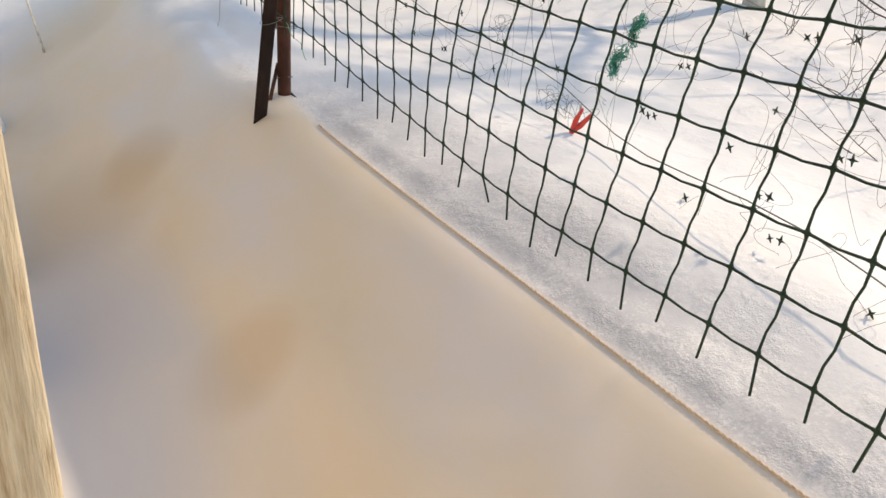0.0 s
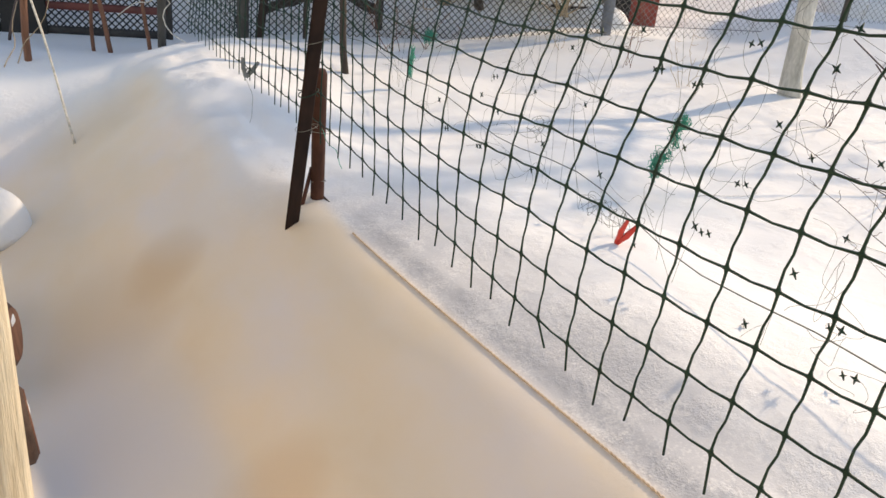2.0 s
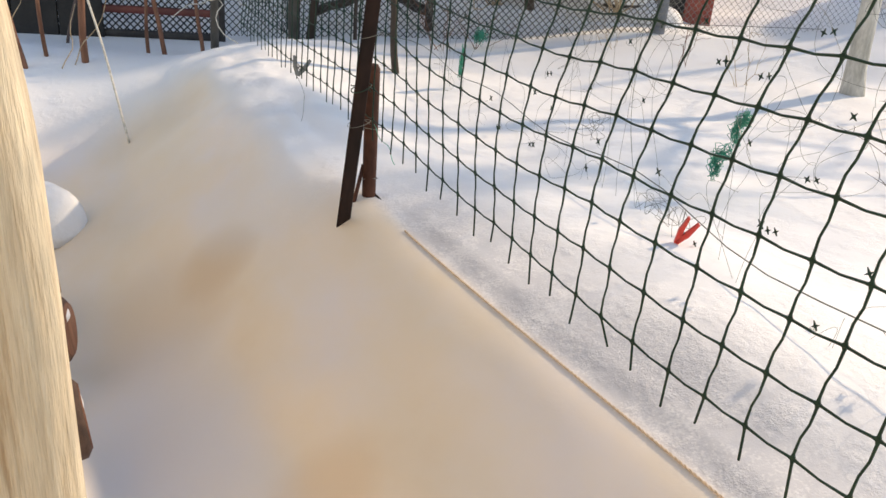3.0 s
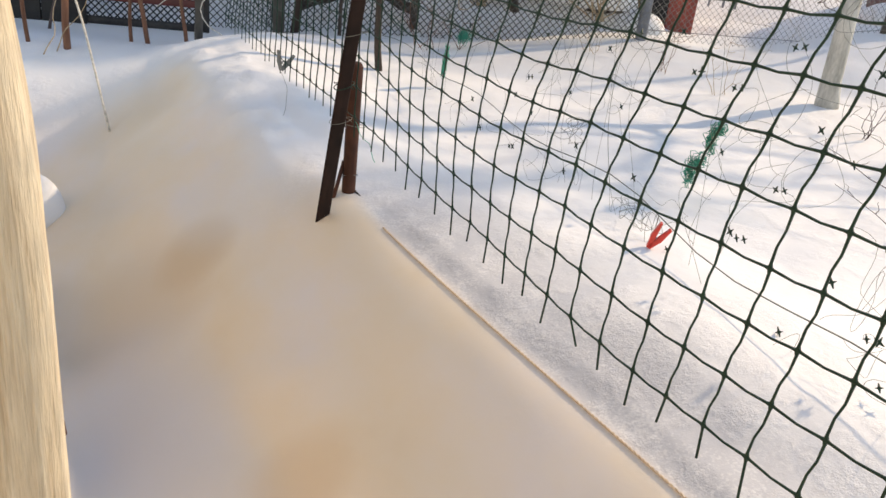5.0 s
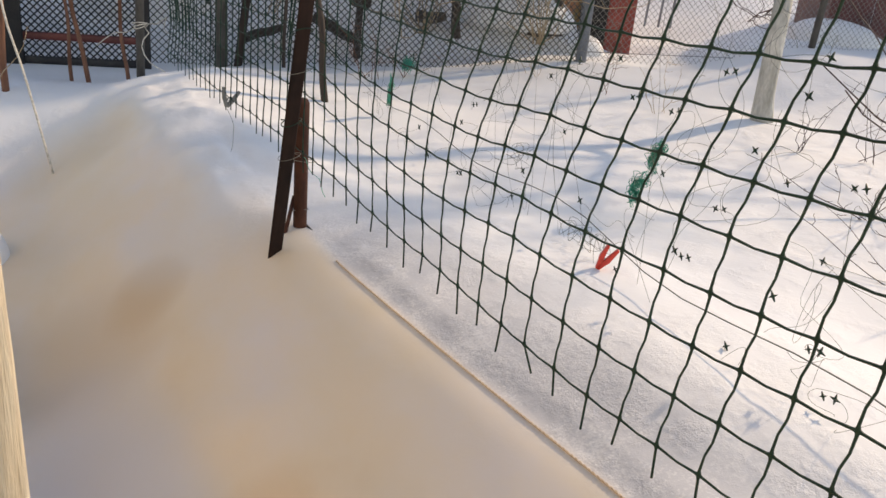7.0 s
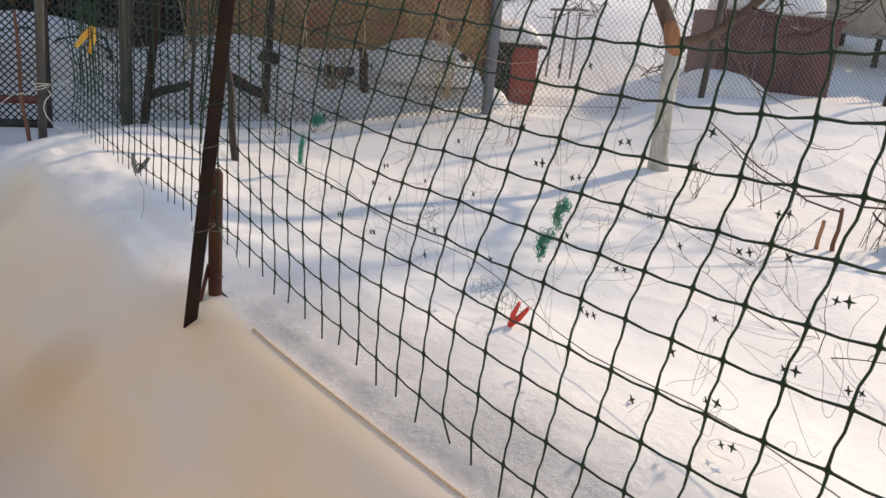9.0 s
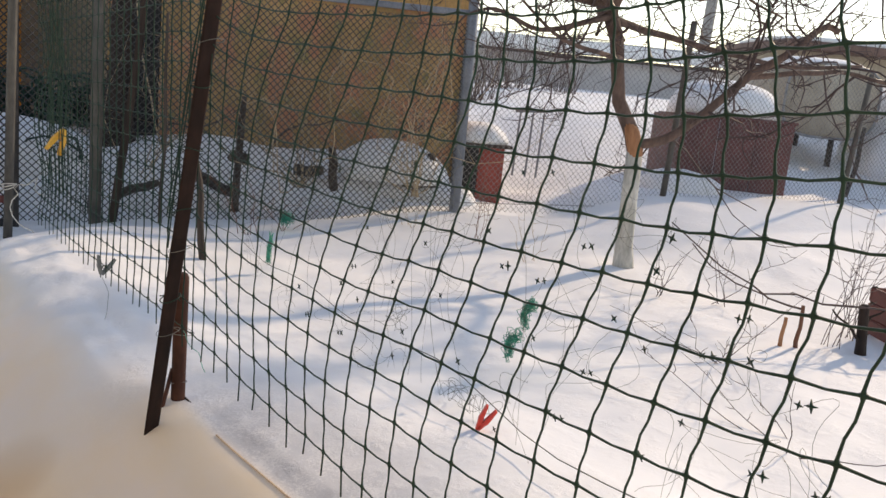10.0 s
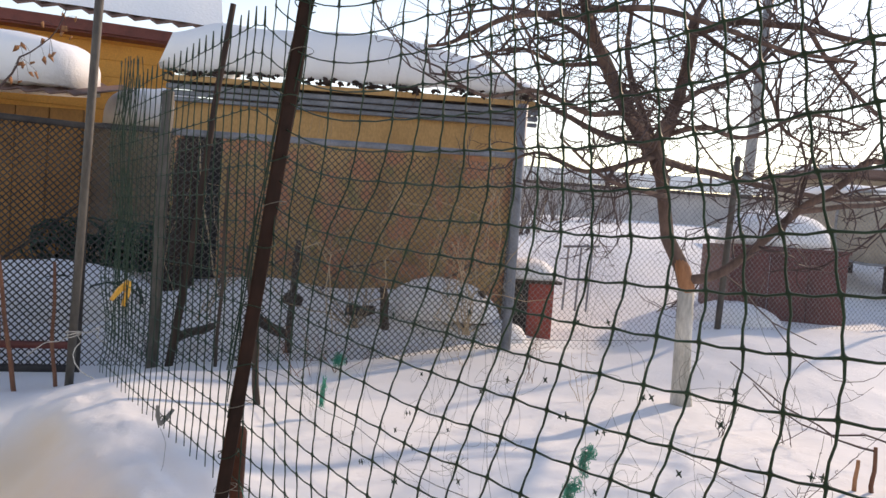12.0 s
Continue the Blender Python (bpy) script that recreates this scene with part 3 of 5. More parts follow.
def make_logs():
    for i, (x, y, z, r, turn, cap) in enumerate([(-0.115, 4.07, -0.30, 0.085, 0.2, 0), (-0.070, 3.72, -0.32, 0.11, -0.15, 1), (-0.035, 3.19, -0.31, 0.115, 0.1, 1)]):
        log = thing("log_end", "dark brown log end half buried in the snow", "log", "logs beside the path")
        d = Vector((math.cos(turn), math.sin(turn), 0.1))
        c = Vector((x, y, z))
        part("bark", Shape().tube([c - d * 0.35, c - d * 0.02, c + d * 0.05, c + d * 0.062], [r, r, r * 0.95, r * 0.8], 18), LOGBARK, log)
        part("sawn_face", Shape().tube([c + d * 0.060, c + d * 0.066], [r * 0.8, r * 0.76], 18), STICK, log, "reddish sawn face")
        if cap:
            heap = dome("settled_snow", c - d * 0.09 + Vector((0, 0, r * 0.35)), d, 0.155, r * 0.92, r * 0.78, SNOWCAP, seed=60 + i, power=2.2)
            tagged(heap, "rounded snow cap sagging over a log end", "snow", "snow caps on the logs")



# ---------- chain-link fence and gate across the plot ----------
def line_f(r):
    return 7.0 + 0.33 * r


LD = (RV + FV * 0.33).normalized()
LDIR = Vector((LD.x, LD.y, 0))


def mesh_panel(r0, r1, z0, z1, pitch, rad, name, mat, parent, label, top_wire=True):
    """Diagonal wires woven both ways between two stations of the fence line."""
    s = Shape()
    a, b = G(r0, line_f(r0)), G(r1, line_f(r1))
    length, h = (b - a).length, z1 - z0
    nrm = Vector((-LDIR.y, LDIR.x, 0))
    for sgn in (1, -1):
        c = -h
        while c < length + h:
            u0, u1 = (c, c + h) if sgn > 0 else (c + h, c)
            lo, hi = 0.0, 1.0
            du = u1 - u0
            t_in = sorted(((0 - u0) / du, (length - u0) / du))
            lo, hi = max(lo, t_in[0]), min(hi, t_in[1])
            if hi - lo > 0.01:
                k = max(2, int((hi - lo) * h / 0.35))
                pts = []
                for i in range(k + 1):
                    t = lo + (hi - lo) * i / k
                    p = a + LDIR * (u0 + du * t)
                    off = 0.012 * noise.noise(Vector((p.x * 1.1, p.y * 1.1, t * 2)))
                    pts.append(p + nrm * (off + sgn * rad * 0.9) + Vector((0, 0, z0 + h * t + 0.006 * noise.noise(Vector((p.x * 2, p.y * 2, 5))))))
                s.tube(pts, rad, 3, cap=False)
            c += pitch
    ob = part(name, s, mat, parent, label)
    ob["kind"] = "stuff"
    return ob


def upright(name, r, z0, z1, w, mat, parent, lean=(0, 0), f=None, label=""):
    f = line_f(r) if f is None else f
    p, q = G(r, f, z0), G(r + lean[0], f + lean[1], z1)
    return part(name, Shape().tube([p, q - (q - p).normalized() * 0.01, q], [w, w, w * 0.7], 12), mat, parent, label)


def make_fence():
    fence = thing("chain_link_fence", "grey chain-link fence on steel posts in snow", "fence")
    upright("post", -2.12, -0.3, 2.02, 0.045, DULLSTEEL, fence, label="dull brown-grey post")
    upright("post", 0.60, -0.1, 2.24, 0.045, BLUEGREY, fence, (-0.01, 0))
    upright("post", 2.62, 0.1, 2.0, 0.030, DULLSTEEL, fence, (0.06, 0), label="dull brown-grey post")
    upright("post", 4.75, 0.2, 1.74, 0.026, DULLSTEEL, fence, (0.1, 0), label="dull brown-grey post")
    p, q = G(-2.12, line_f(-2.12), 1.72), G(0.6, line_f(0.6), 1.80)
    part("top_rail", Shape().box(frame_at((p + q) / 2, q - p), (q - p).length, 0.03, 0.05, 0.004), BLUEGREY, fence)
    mesh_panel(-2.60, 0.6, -0.05, 1.72, 0.054, 0.0042, "mesh", WIREDARK, fence, "dark galvanised mesh")
    mesh_panel(0.6, 2.62, 0.15, 1.72, 0.054, 0.0019, "mesh", WIRE, fence, "")
    mesh_panel(2.62, 6.4, 0.22, 1.70, 0.054, 0.0019, "mesh", WIRE, fence, "")
    p, q = G(0.6, line_f(0.6), 1.72), G(6.4, line_f(6.4), 1.70)
    part("top_wire", Shape().tube(wiggle(p, q, 16, 0.02, 3), 0.003, 4), WIRE, fence)
    p, q = G(0.6, line_f(0.6), 0.22), G(6.4, line_f(6.4), 0.3)
    part("tension_wire", Shape().tube(wiggle(p, q, 16, 0.02, 4), 0.003, 4), WIRE, fence)


make_fence()


def make_gate():
    gate = thing("chain_link_gate", "dark steel-framed chain-link gate above the snow", "gate")
    a, b = -4.35, -2.62

    def bar(r0, z0, r1, z1, w, name="frame_bar", mat=GATEDARK):
        p, q = G(r0, line_f(r0), z0), G(r1, line_f(r1), z1)
        up = (0, 0, 1) if abs(r0 - r1) > 1e-3 else (LDIR.y, -LDIR.x, 0)
        part(name, Shape().box(frame_at((p + q) / 2, q - p, up), (q - p).length, w, w, 0.004), mat, gate)
    bar(a, 1.74, b, 1.70, 0.045)
    bar(a, 0.10, b, 0.10, 0.05, mat=DKRED)
    bar(a, -0.07, b, -0.07, 0.05)
    bar(b, -0.3, b, 1.75, 0.05)
    bar(-3.62, -0.1, -3.62, 1.75, 0.05)
    bar(a, -0.1, a, 1.75, 0.05)
    mesh_panel(a, b, -0.07, 1.72, 0.050, 0.0060, "mesh", GATEDARK, gate, "dark mesh")
    p, q = G(-3.6, line_f(-3.6) + 0.03, 0.25), G(-2.64, line_f(-2.64) + 0.03, 1.15)
    part("brace", Shape().tube(wiggle(p, q, 10, 0.05, 8), 0.009, 6), GATEDARK, gate, "bent dark brace")
    board = thing("dark_panel", "sooty dark board panel behind garden stakes", "panel")
    p, q = G(-6.0, line_f(-6.0) - 0.05, 0.38), G(-3.38, line_f(-3.38) - 0.05, 0.38)
    n = 9
    for i in range(n):
        c = p.lerp(q, (i + 0.5) / n)
        part("plank", Shape().box(frame_at(c, q - p), (q - p).length / n - 0.008, 0.03, 1.1 + 0.02 * math.sin(i * 3), 0.003), BLACKISH, board, flat=True)


make_gate()


def make_metal_post():
    post = thing("metal_post", "slim grey steel post tied with white string", "fence post")
    base, top = Vector((0.875, 6.72, -0.3)), Vector((0.90, 6.46, 2.75))
    part("pipe", Shape().tube([base, base.lerp(top, 0.5), top], 0.026, 14), DULLSTEEL, post)
    c = base.lerp(top, (0.32 + 0.3) / 3.05)
    for k in range(3):
        part("string", Shape().tube(wire_loop(c + Vector((0, 0, 0.012 * k)), 0.032 + 0.006 * k, 1, 1.3, k), 0.0035, 5), STRING, post, "white string wrap")
    part("string", Shape().tube(wiggle(c + Vector((0.03, -0.02, 0)), (1.0, 6.45, 0.06), 12, 0.12, 4, 0.0), 0.0035, 5), STRING, post, "loose white string end")
    part("string", Shape().tube(wiggle(c + Vector((0.03, 0.0, 0)), (1.06, 6.55, 0.30), 10, 0.16, 9, -0.04), 0.003, 5), STRING, post, "loose white string end")
    part("string", Shape().tube(wiggle(c + Vector((-0.03, 0.0, 0)), (0.62, 6.6, 0.22), 10, 0.05, 12, 0.0), 0.003, 5), STRING, post, "loose white string end")


make_metal_post()


# ---------- stakes and dry stems at the gate ----------
def stake(base, top, r, mat, label, group, seed, name="garden_stake"):
    b, t = Vector(base), Vector(top)
    s = Shape()
    pts = wiggle(b - Vector((0, 0, 0.15)), t, 9, 0.03, seed)
    s.tube(pts, [r * (1.1 - 0.35 * i / 9) for i in range(10)], 8)
    ob = new(name, s.mesh(name, mat))
    return tagged(ob, label, "stake", group)


for i, (x, y, dx, dy, h, r) in enumerate([(-0.19, 6.51, -0.16, 0.1, 0.75, 0.014), (-0.09, 6.65, -0.05, 0.1, 0.7, 0.012), (0.11, 6.56, 0.01, 0.05, 1.15, 0.020),
                                          (0.61, 6.89, -0.14, 0.1, 0.8, 0.015), (0.85, 7.0, -0.04, 0.1, 0.75, 0.013), (0.50, 7.0, -0.02, 0.05, 0.6, 0.012)]):
    stake((x, y, snow_height(x, y)), (x + dx, y + dy, h), r, STICK, "crooked reddish-brown stake standing in the snow", "stakes by the gate", i)
POLE_A, POLE_B = G(-2.01, 6.3, 0.0), G(-1.68, 6.3, 2.69)
stake((1.82, 5.83, 0.05), (1.74, 5.98, 0.98), 0.022, DARKWOOD, "dark wooden stake standing in the snow", "", 31)
stake(POLE_A, POLE_B, 0.030, DEADBARK, "tall dark wooden pole behind the net", "", 32)
stake((1.92, 7.05, 0.0), (1.94, 7.1, 1.5), 0.014, DARKWOOD, "thin dark stake behind the net", "", 33)
for i, (x, y, dx, h) in enumerate([(-0.02, 6.4, 0.10, 0.3), (0.05, 6.5, 0.2, 0.32), (-0.3, 6.6, 0.12, 0.4)]):
    ob = new("dried_plant", Shape().tube(wiggle((x, y, -0.05), (x + dx, y + 0.1, h), 8, 0.06, 40 + i), [0.004 - 0.0003 * k for k in range(9)], 5).mesh("dried_plant", DRYSTEM))
    tagged(ob, "thin dry stem poking from the snow", "stem", "dry stems by the gate")
ob = new("plastic_strip", Shape().tube(wiggle((0.28, 5.6, snow_height(0.28, 5.6)), (0.12, 6.2, 0.55), 10, 0.05, 51), 0.006, 5).mesh("plastic_strip", STRING))
tagged(ob, "thin translucent strip hanging to the snow", "strip")


# ---------- clothes pegs ----------
def peg(place, turn, mat, label, size=0.075, open_deg=24, tip=0.0):
    p = thing("clothes_peg", label, "clothes peg")
    for sgn in (1, -1):
        s = Shape()
        L, w, t = size, size * 0.2, size * 0.15
        loop = [Vector((0, 0, 0)), Vector((L * 0.12, 0, -t * 0.4)), Vector((L, 0, -t * 0.2)), Vector((L, 0, t * 0.35)), Vector((L * 0.45, 0, t * 0.9)), Vector((L * 0.3, 0, t * 0.7)), Vector((0, 0, t * 0.5))]
        s.prism([v + Vector((0, -w / 2, 0)) for v in loop], Vector((0, w, 0)))
        ob = part("jaw", s, mat, p, flat=True)
        ob.matrix_basis = pose(0, 0, 0, 0 if sgn > 0 else 180, -open_deg / 2 * sgn, 0)
    ring = []
    for i in range(30):
        w = i / 12 * 2 * math.pi
        ring.append((size * 0.38 + math.cos(w) * size * 0.07, (i - 15) * size * 0.006, math.sin(w) * size * 0.07))
    part("spring", Shape().tube(ring, size * 0.015, 4), GREYSTEEL, p, "small steel spring")
    p.matrix_basis = Matrix.Translation(place) @ Matrix.Rotation(radians(turn), 4, "Z") @ Matrix.Rotation(radians(-62 + tip), 4, "Y")
    return p


peg((1.775, 3.10, 0.075), -35, REDPL, "red plastic clothes peg clipped on a wire", 0.092, 22, 0)
peg((0.935, 4.66, 0.275), 5, GREYPL, "grey plastic clothes peg on the net edge", 0.085, 50, -12)
peg((0.955, 5.51, 0.80), 10, YELPL, "yellow plastic clothes peg on the net", 0.13, 30, 178)
ob = new("loose_thread", Shape().tube(wiggle((0.935, 4.66, 0.27), (0.94, 4.62, 0.08), 14, 0.05, 61), 0.0011, 4).mesh("loose_thread", THREAD))
tagged(ob, "thin loose thread hanging from the net", "thread")


# ---------- old trellis netting, threads and knots, behind the green net ----------
def star(s, c, size, turn):
    """A flat four-armed moulded knot."""
    n = 8
    pts = []
    for k in range(n):
        w = turn + 2 * math.pi * k / n
        r = size if k % 2 == 0 else size * 0.28
        pts.append(Vector(c) + Vector((0.002, math.cos(w) * r, math.sin(w) * r)))
    s.prism(pts, Vector((0.004, 0, 0)))


def make_trellis():
    rng = random.Random(11)
    net = thing("trellis_netting", "torn fine trellis netting with dark plastic knots", "netting")

    def plane(y, z):
        x = 1.62 + 0.1 * noise.noise(Vector((y, z, 2))) + 0.06 * y
        return Vector((x, y, max(z, snow_height(x, y) + 0.01)))
    wire = [plane(6.3 - i * 0.2, 0.16 + 0.02 * math.sin(i)) for i in range(28)]
    part("wire", Shape().tube(wire, 0.0022, 4), THREAD, net, "sagging support wire")
    knots = []
    for i in range(24):
        for j in range(6):
            if rng.random() < (0.72 if i < 11 else 0.45):
                continue
            knots.append((5.9 - i * 0.19 + rng.uniform(-0.08, 0.08), 0.08 + j * 0.17 + rng.uniform(-0.06, 0.06)))
    for y, z in knots:
        s = Shape()
        star(s, plane(y, z), rng.uniform(0.010, 0.017), rng.uniform(0, 1.5))
        if rng.random() < 0.3:
            star(s, plane(y + 0.03, z - 0.008), 0.012, rng.uniform(0, 1.5))
        part("knot", s, NET, net)
    for i in range(80):
        y, z = rng.choice(knots)
        y2, z2 = y + rng.gauss(0, 0.22), max(0.02, z + rng.gauss(0, 0.26))
        pts = wiggle(plane(y, z), plane(y2, z2), 26, 0.26, 100 + i, rng.uniform(-0.02, 0.05))
        part("thread", Shape().tube(pts, 0.00065, 3, cap=False), THREAD, net)
    for i in range(16):
        y = rng.uniform(1.3, 5.8)
        lean = rng.gauss(0, 0.12)
        pts = wiggle(plane(y + lean, 1.9), plane(y, 0.05), 30, 0.30, 300 + i)
        part("thread", Shape().tube(pts, 0.00065, 3, cap=False), THREAD, net)
    for i, (y, z) in enumerate([(3.2, 0.12), (3.35, 0.1), (3.8, 0.28)]):
        c = plane(y, z)
        pts = []
        for k in range(110):
            w = k * 0.2
            q = noise.noise_vector(Vector((i * 3.3, k * 0.11, 1))) * 0.05
            pts.append(c + Vector((0.015 * math.sin(w * 0.7), 0.018 * math.cos(w), 0.015 * math.sin(w))) + q * 2.2)
        part("thread_curl", Shape().tube(pts, 0.0009, 3, cap=False), THREAD, net)


make_trellis()


def twine_bundle(c, h, w, seed, label):
    """A loose skein of green twine."""
    rng = random.Random(seed)
    t = thing("twine_bundle", label, "twine", "green twine skeins")
    c = Vector(c)
    for i in range(14):
        pts = []
        ph = rng.uniform(0, 6.3)
        wob = rng.uniform(0.6, 1.35)
        lo, hi = rng.uniform(0, 0.25), rng.uniform(0.7, 1.0)
        for k in range(26):
            a = k / 25 * 2 * math.pi * 1.4 + ph
            u = 0.5 + 0.5 * math.sin(a)
            side = math.cos(2 * a) * w * wob * (0.18 + 0.95 * abs(math.sin(2 * math.pi * u)))
            q = noise.noise_vector(Vector((seed + i * 1.9, k * 0.35, 0))) * w * 0.7
            pts.append(c + Vector((side * 0.4, side - (u - 0.5) * w * 0.7, h * (lo + (hi - lo) * u))) + q)
        part("strand", Shape().tube(pts, 0.0015, 3, cap=False), TWINE, t)


twine_bundle((2.43, 3.62, 0.205), 0.16, 0.058, 1, "green twine skein hanging in the trellis netting")
twine_bundle((2.36, 3.62, 0.075), 0.15, 0.062, 4, "green twine skein dangling below another skein")
twine_bundle((2.10, 5.55, 0.05), 0.20, 0.035, 2, "small green twine skein hanging over the snow")
twine_bundle((2.70, 6.60, 0.10), 0.05, 0.12, 3, "flat green twine skein lying on the snow")


# ---------- apple tree with a whitewashed trunk ----------
def make_tree():
    rng = random.Random(5)
    tree = thing("apple_tree", "bare apple tree with whitewashed lower trunk in snow", "tree")
    D = 5.95

    def P(r, z, df=0.0):
        return G(r, D + df, z)
    part("trunk_base", Shape().tube([P(1.80, -0.2), P(1.77, 0.04), P(1.755, 0.2), P(1.745, 0.5), P(1.735, 0.88)], [0.098, 0.078, 0.064, 0.059, 0.057], 16), LIME, tree, "whitewashed trunk")
    part("trunk", Shape().tube([P(1.735, 0.875), P(1.70, 1.0, 0.02), P(1.58, 1.21, 0.03), P(1.545, 1.4, 0.03), P(1.50, 1.62, 0.0), P(1.41, 1.84)], [0.057, 0.056, 0.049, 0.047, 0.050, 0.055], 14), BARK, tree)
    part("scar", Shape().tube([P(1.742, 0.84, -0.012), P(1.735, 0.88, -0.012), P(1.70, 1.0, 0.005), P(1.655, 1.07, 0.012)], [0.050, 0.056, 0.054, 0.040], 12), SCAR, tree, "bare orange-brown wood above the whitewash")
    limbs = []

    def limb(pts, r0, r1, fine=True):
        # rounds the run of points off
        out = []
        for i in range(len(pts) - 1):
            p0, p1, p2, p3 = pts[max(i - 1, 0)], pts[i], pts[i + 1], pts[min(i + 2, len(pts) - 1)]
            for k in range(5):
                t = k / 5
                out.append(0.5 * ((2 * p1) + (p2 - p0) * t + (2 * p0 - 5 * p1 + 4 * p2 - p3) * t * t + (3 * p1 - p0 - 3 * p2 + p3) * t ** 3))
        out.append(pts[-1])
        n = len(out)
        out = [p + noise.noise_vector(p * 5) * 0.012 for p in out]
        rad = [r0 + (r1 - r0) * i / (n - 1) for i in range(n)]
        part("limb", Shape().tube(out, rad, 9), BARK, tree)
        limbs.append((out, rad))
    limb([P(1.42, 1.80), P(1.22, 2.12, 0.1), P(1.05, 2.42, 0.1), P(0.93, 2.62, 0.05), P(0.82, 2.95, 0.0), P(0.72, 3.4, 0.1)], 0.062, 0.030)
    limb([P(1.42, 1.80), P(1.50, 2.05, -0.1), P(1.55, 2.25, -0.1), P(1.61, 2.72, -0.12)], 0.050, 0.036)
    limb([P(1.72, 0.92), P(1.90, 0.98, -0.1), P(2.10, 1.15, -0.15), P(2.38, 1.45, -0.2), P(2.62, 1.66, -0.3), P(2.80, 1.82, -0.3), P(2.90, 1.80, -0.3)], 0.036, 0.020)
    limb([P(1.60, 2.62, -0.12), P(1.90, 2.70, -0.2), P(2.30, 2.66, -0.3), P(2.75, 2.58, -0.4), P(3.3, 2.70, -0.5)], 0.030, 0.012)
    limb([P(0.90, 2.70), P(0.62, 2.66, -0.2), P(0.3, 2.58, -0.3), P(0.0, 2.42, -0.3), P(-0.2, 2.34, -0.4)], 0.028, 0.010)
    limb([P(0.88, 2.75), P(1.25, 2.72, -0.3), P(1.6, 2.60, -0.5), P(2.0, 2.42, -0.7), P(2.4, 2.36, -0.8)], 0.026, 0.010)
    limb([P(1.45, 1.75), P(1.85, 1.72, 0.3), P(2.4, 1.66, 0.5), P(3.0, 1.60, 0.6), P(3.6, 1.66, 0.6)], 0.030, 0.012)
    limb([P(1.40, 1.85), P(1.15, 1.92, 0.3), P(0.85, 2.1, 0.6), P(0.5, 2.3, 0.7), P(0.2, 2.6, 0.8)], 0.030, 0.010)
    limb([P(1.42, 1.86), P(1.38, 2.2, 0.4), P(1.3, 2.6, 0.6), P(1.35, 3.1, 0.7)], 0.034, 0.014)
    limb([P(1.55, 1.5), P(1.25, 1.52, -0.3), P(0.98, 1.6, -0.4), P(0.7, 1.8, -0.5)], 0.020, 0.007)
    limb([P(1.50, 2.1), P(1.8, 2.3, 0.3), P(2.2, 2.5, 0.4), P(2.6, 2.9, 0.5)], 0.026, 0.010)
    limb([P(0.95, 2.5), P(0.7, 2.75, 0.4), P(0.35, 2.85, 0.5), P(-0.1, 2.75, 0.5)], 0.022, 0.008)
    limb([P(2.3, 2.66, -0.3), P(2.7, 2.4, 0.0), P(3.1, 2.2, 0.2), P(3.5, 2.15, 0.3)], 0.018, 0.008)
    limb([P(1.6, 2.7, -0.1), P(1.8, 3.0, 0.1), P(2.3, 3.2, 0.2), P(2.9, 3.1, 0.2)], 0.022, 0.008)
    # crooked water shoots and cut-back spurs round the fork
    limb([P(1.45, 1.78), P(1.22, 1.70, -0.2), P(0.92, 1.62, -0.25), P(0.62, 1.72, -0.2), P(0.42, 1.66, -0.2)], 0.024, 0.008)
    limb([P(1.42, 1.84), P(1.18, 2.02, -0.2), P(0.88, 2.0, -0.3), P(0.55, 2.12, -0.3), P(0.2, 2.06, -0.3), P(-0.1, 2.2, -0.3)], 0.026, 0.008)
    limb([P(1.05, 2.42, 0.1), P(0.75, 2.40, 0.2), P(0.45, 2.52, 0.3), P(0.1, 2.42, 0.3)], 0.020, 0.008)
    limb([P(1.46, 1.90), P(1.68, 1.98, -0.2), P(1.95, 1.92, -0.3), P(2.3, 2.08, -0.4), P(2.7, 2.02, -0.4)], 0.022, 0.008)
    limb([P(1.60, 2.66, -0.12), P(1.78, 2.52, -0.2), P(2.05, 2.28, -0.3), P(2.2, 2.0, -0.3), P(2.5, 1.85, -0.3)], 0.018, 0.007)
    limb([P(2.38, 1.45, -0.2), P(2.75, 1.52, -0.1), P(3.15, 1.56, 0.0), P(3.6, 1.50, 0.0)], 0.022, 0.012)
    for k in range(16):
        a = P(rng.uniform(1.34, 1.56), rng.uniform(1.62, 1.98), rng.uniform(-0.06, 0.02))
        e = a + Vector((rng.gauss(0, 0.13), rng.gauss(0, 0.10), rng.uniform(-0.02, 0.26)))
        part("spur", Shape().tube(wiggle(a, e, 5, 0.05, 700 + k), [0.013, 0.012, 0.011, 0.009, 0.008, 0.006], 5), BARK, tree)
    twigs = [Shape() for _ in range(8)]
    count = [0]

    def grow(p, d, length, r, level, bucket):
        n = 5
        pts, q = [p], p.copy()
        d = d.normalized()
        for i in range(n):
            d = (d + Vector((rng.gauss(0, 0.30), rng.gauss(0, 0.30), rng.gauss(0.04, 0.28)))).normalized()
            q = q + d * length / n
            pts.append(q.copy())
            if level > 0 and rng.random() < 0.54:
                side = (d + Vector((rng.gauss(0, 0.8), rng.gauss(0, 0.8), rng.gauss(0.15, 0.6)))).normalized()
                grow(q.copy(), side, length * rng.uniform(0.35, 0.75), r * 0.70, level - 1, bucket)
        twigs[bucket].tube(pts, [r * (1 - 0.6 * i / n) for i in range(n + 1)], 3 if level < 2 else 5, cap=False)
        count[0] += 1
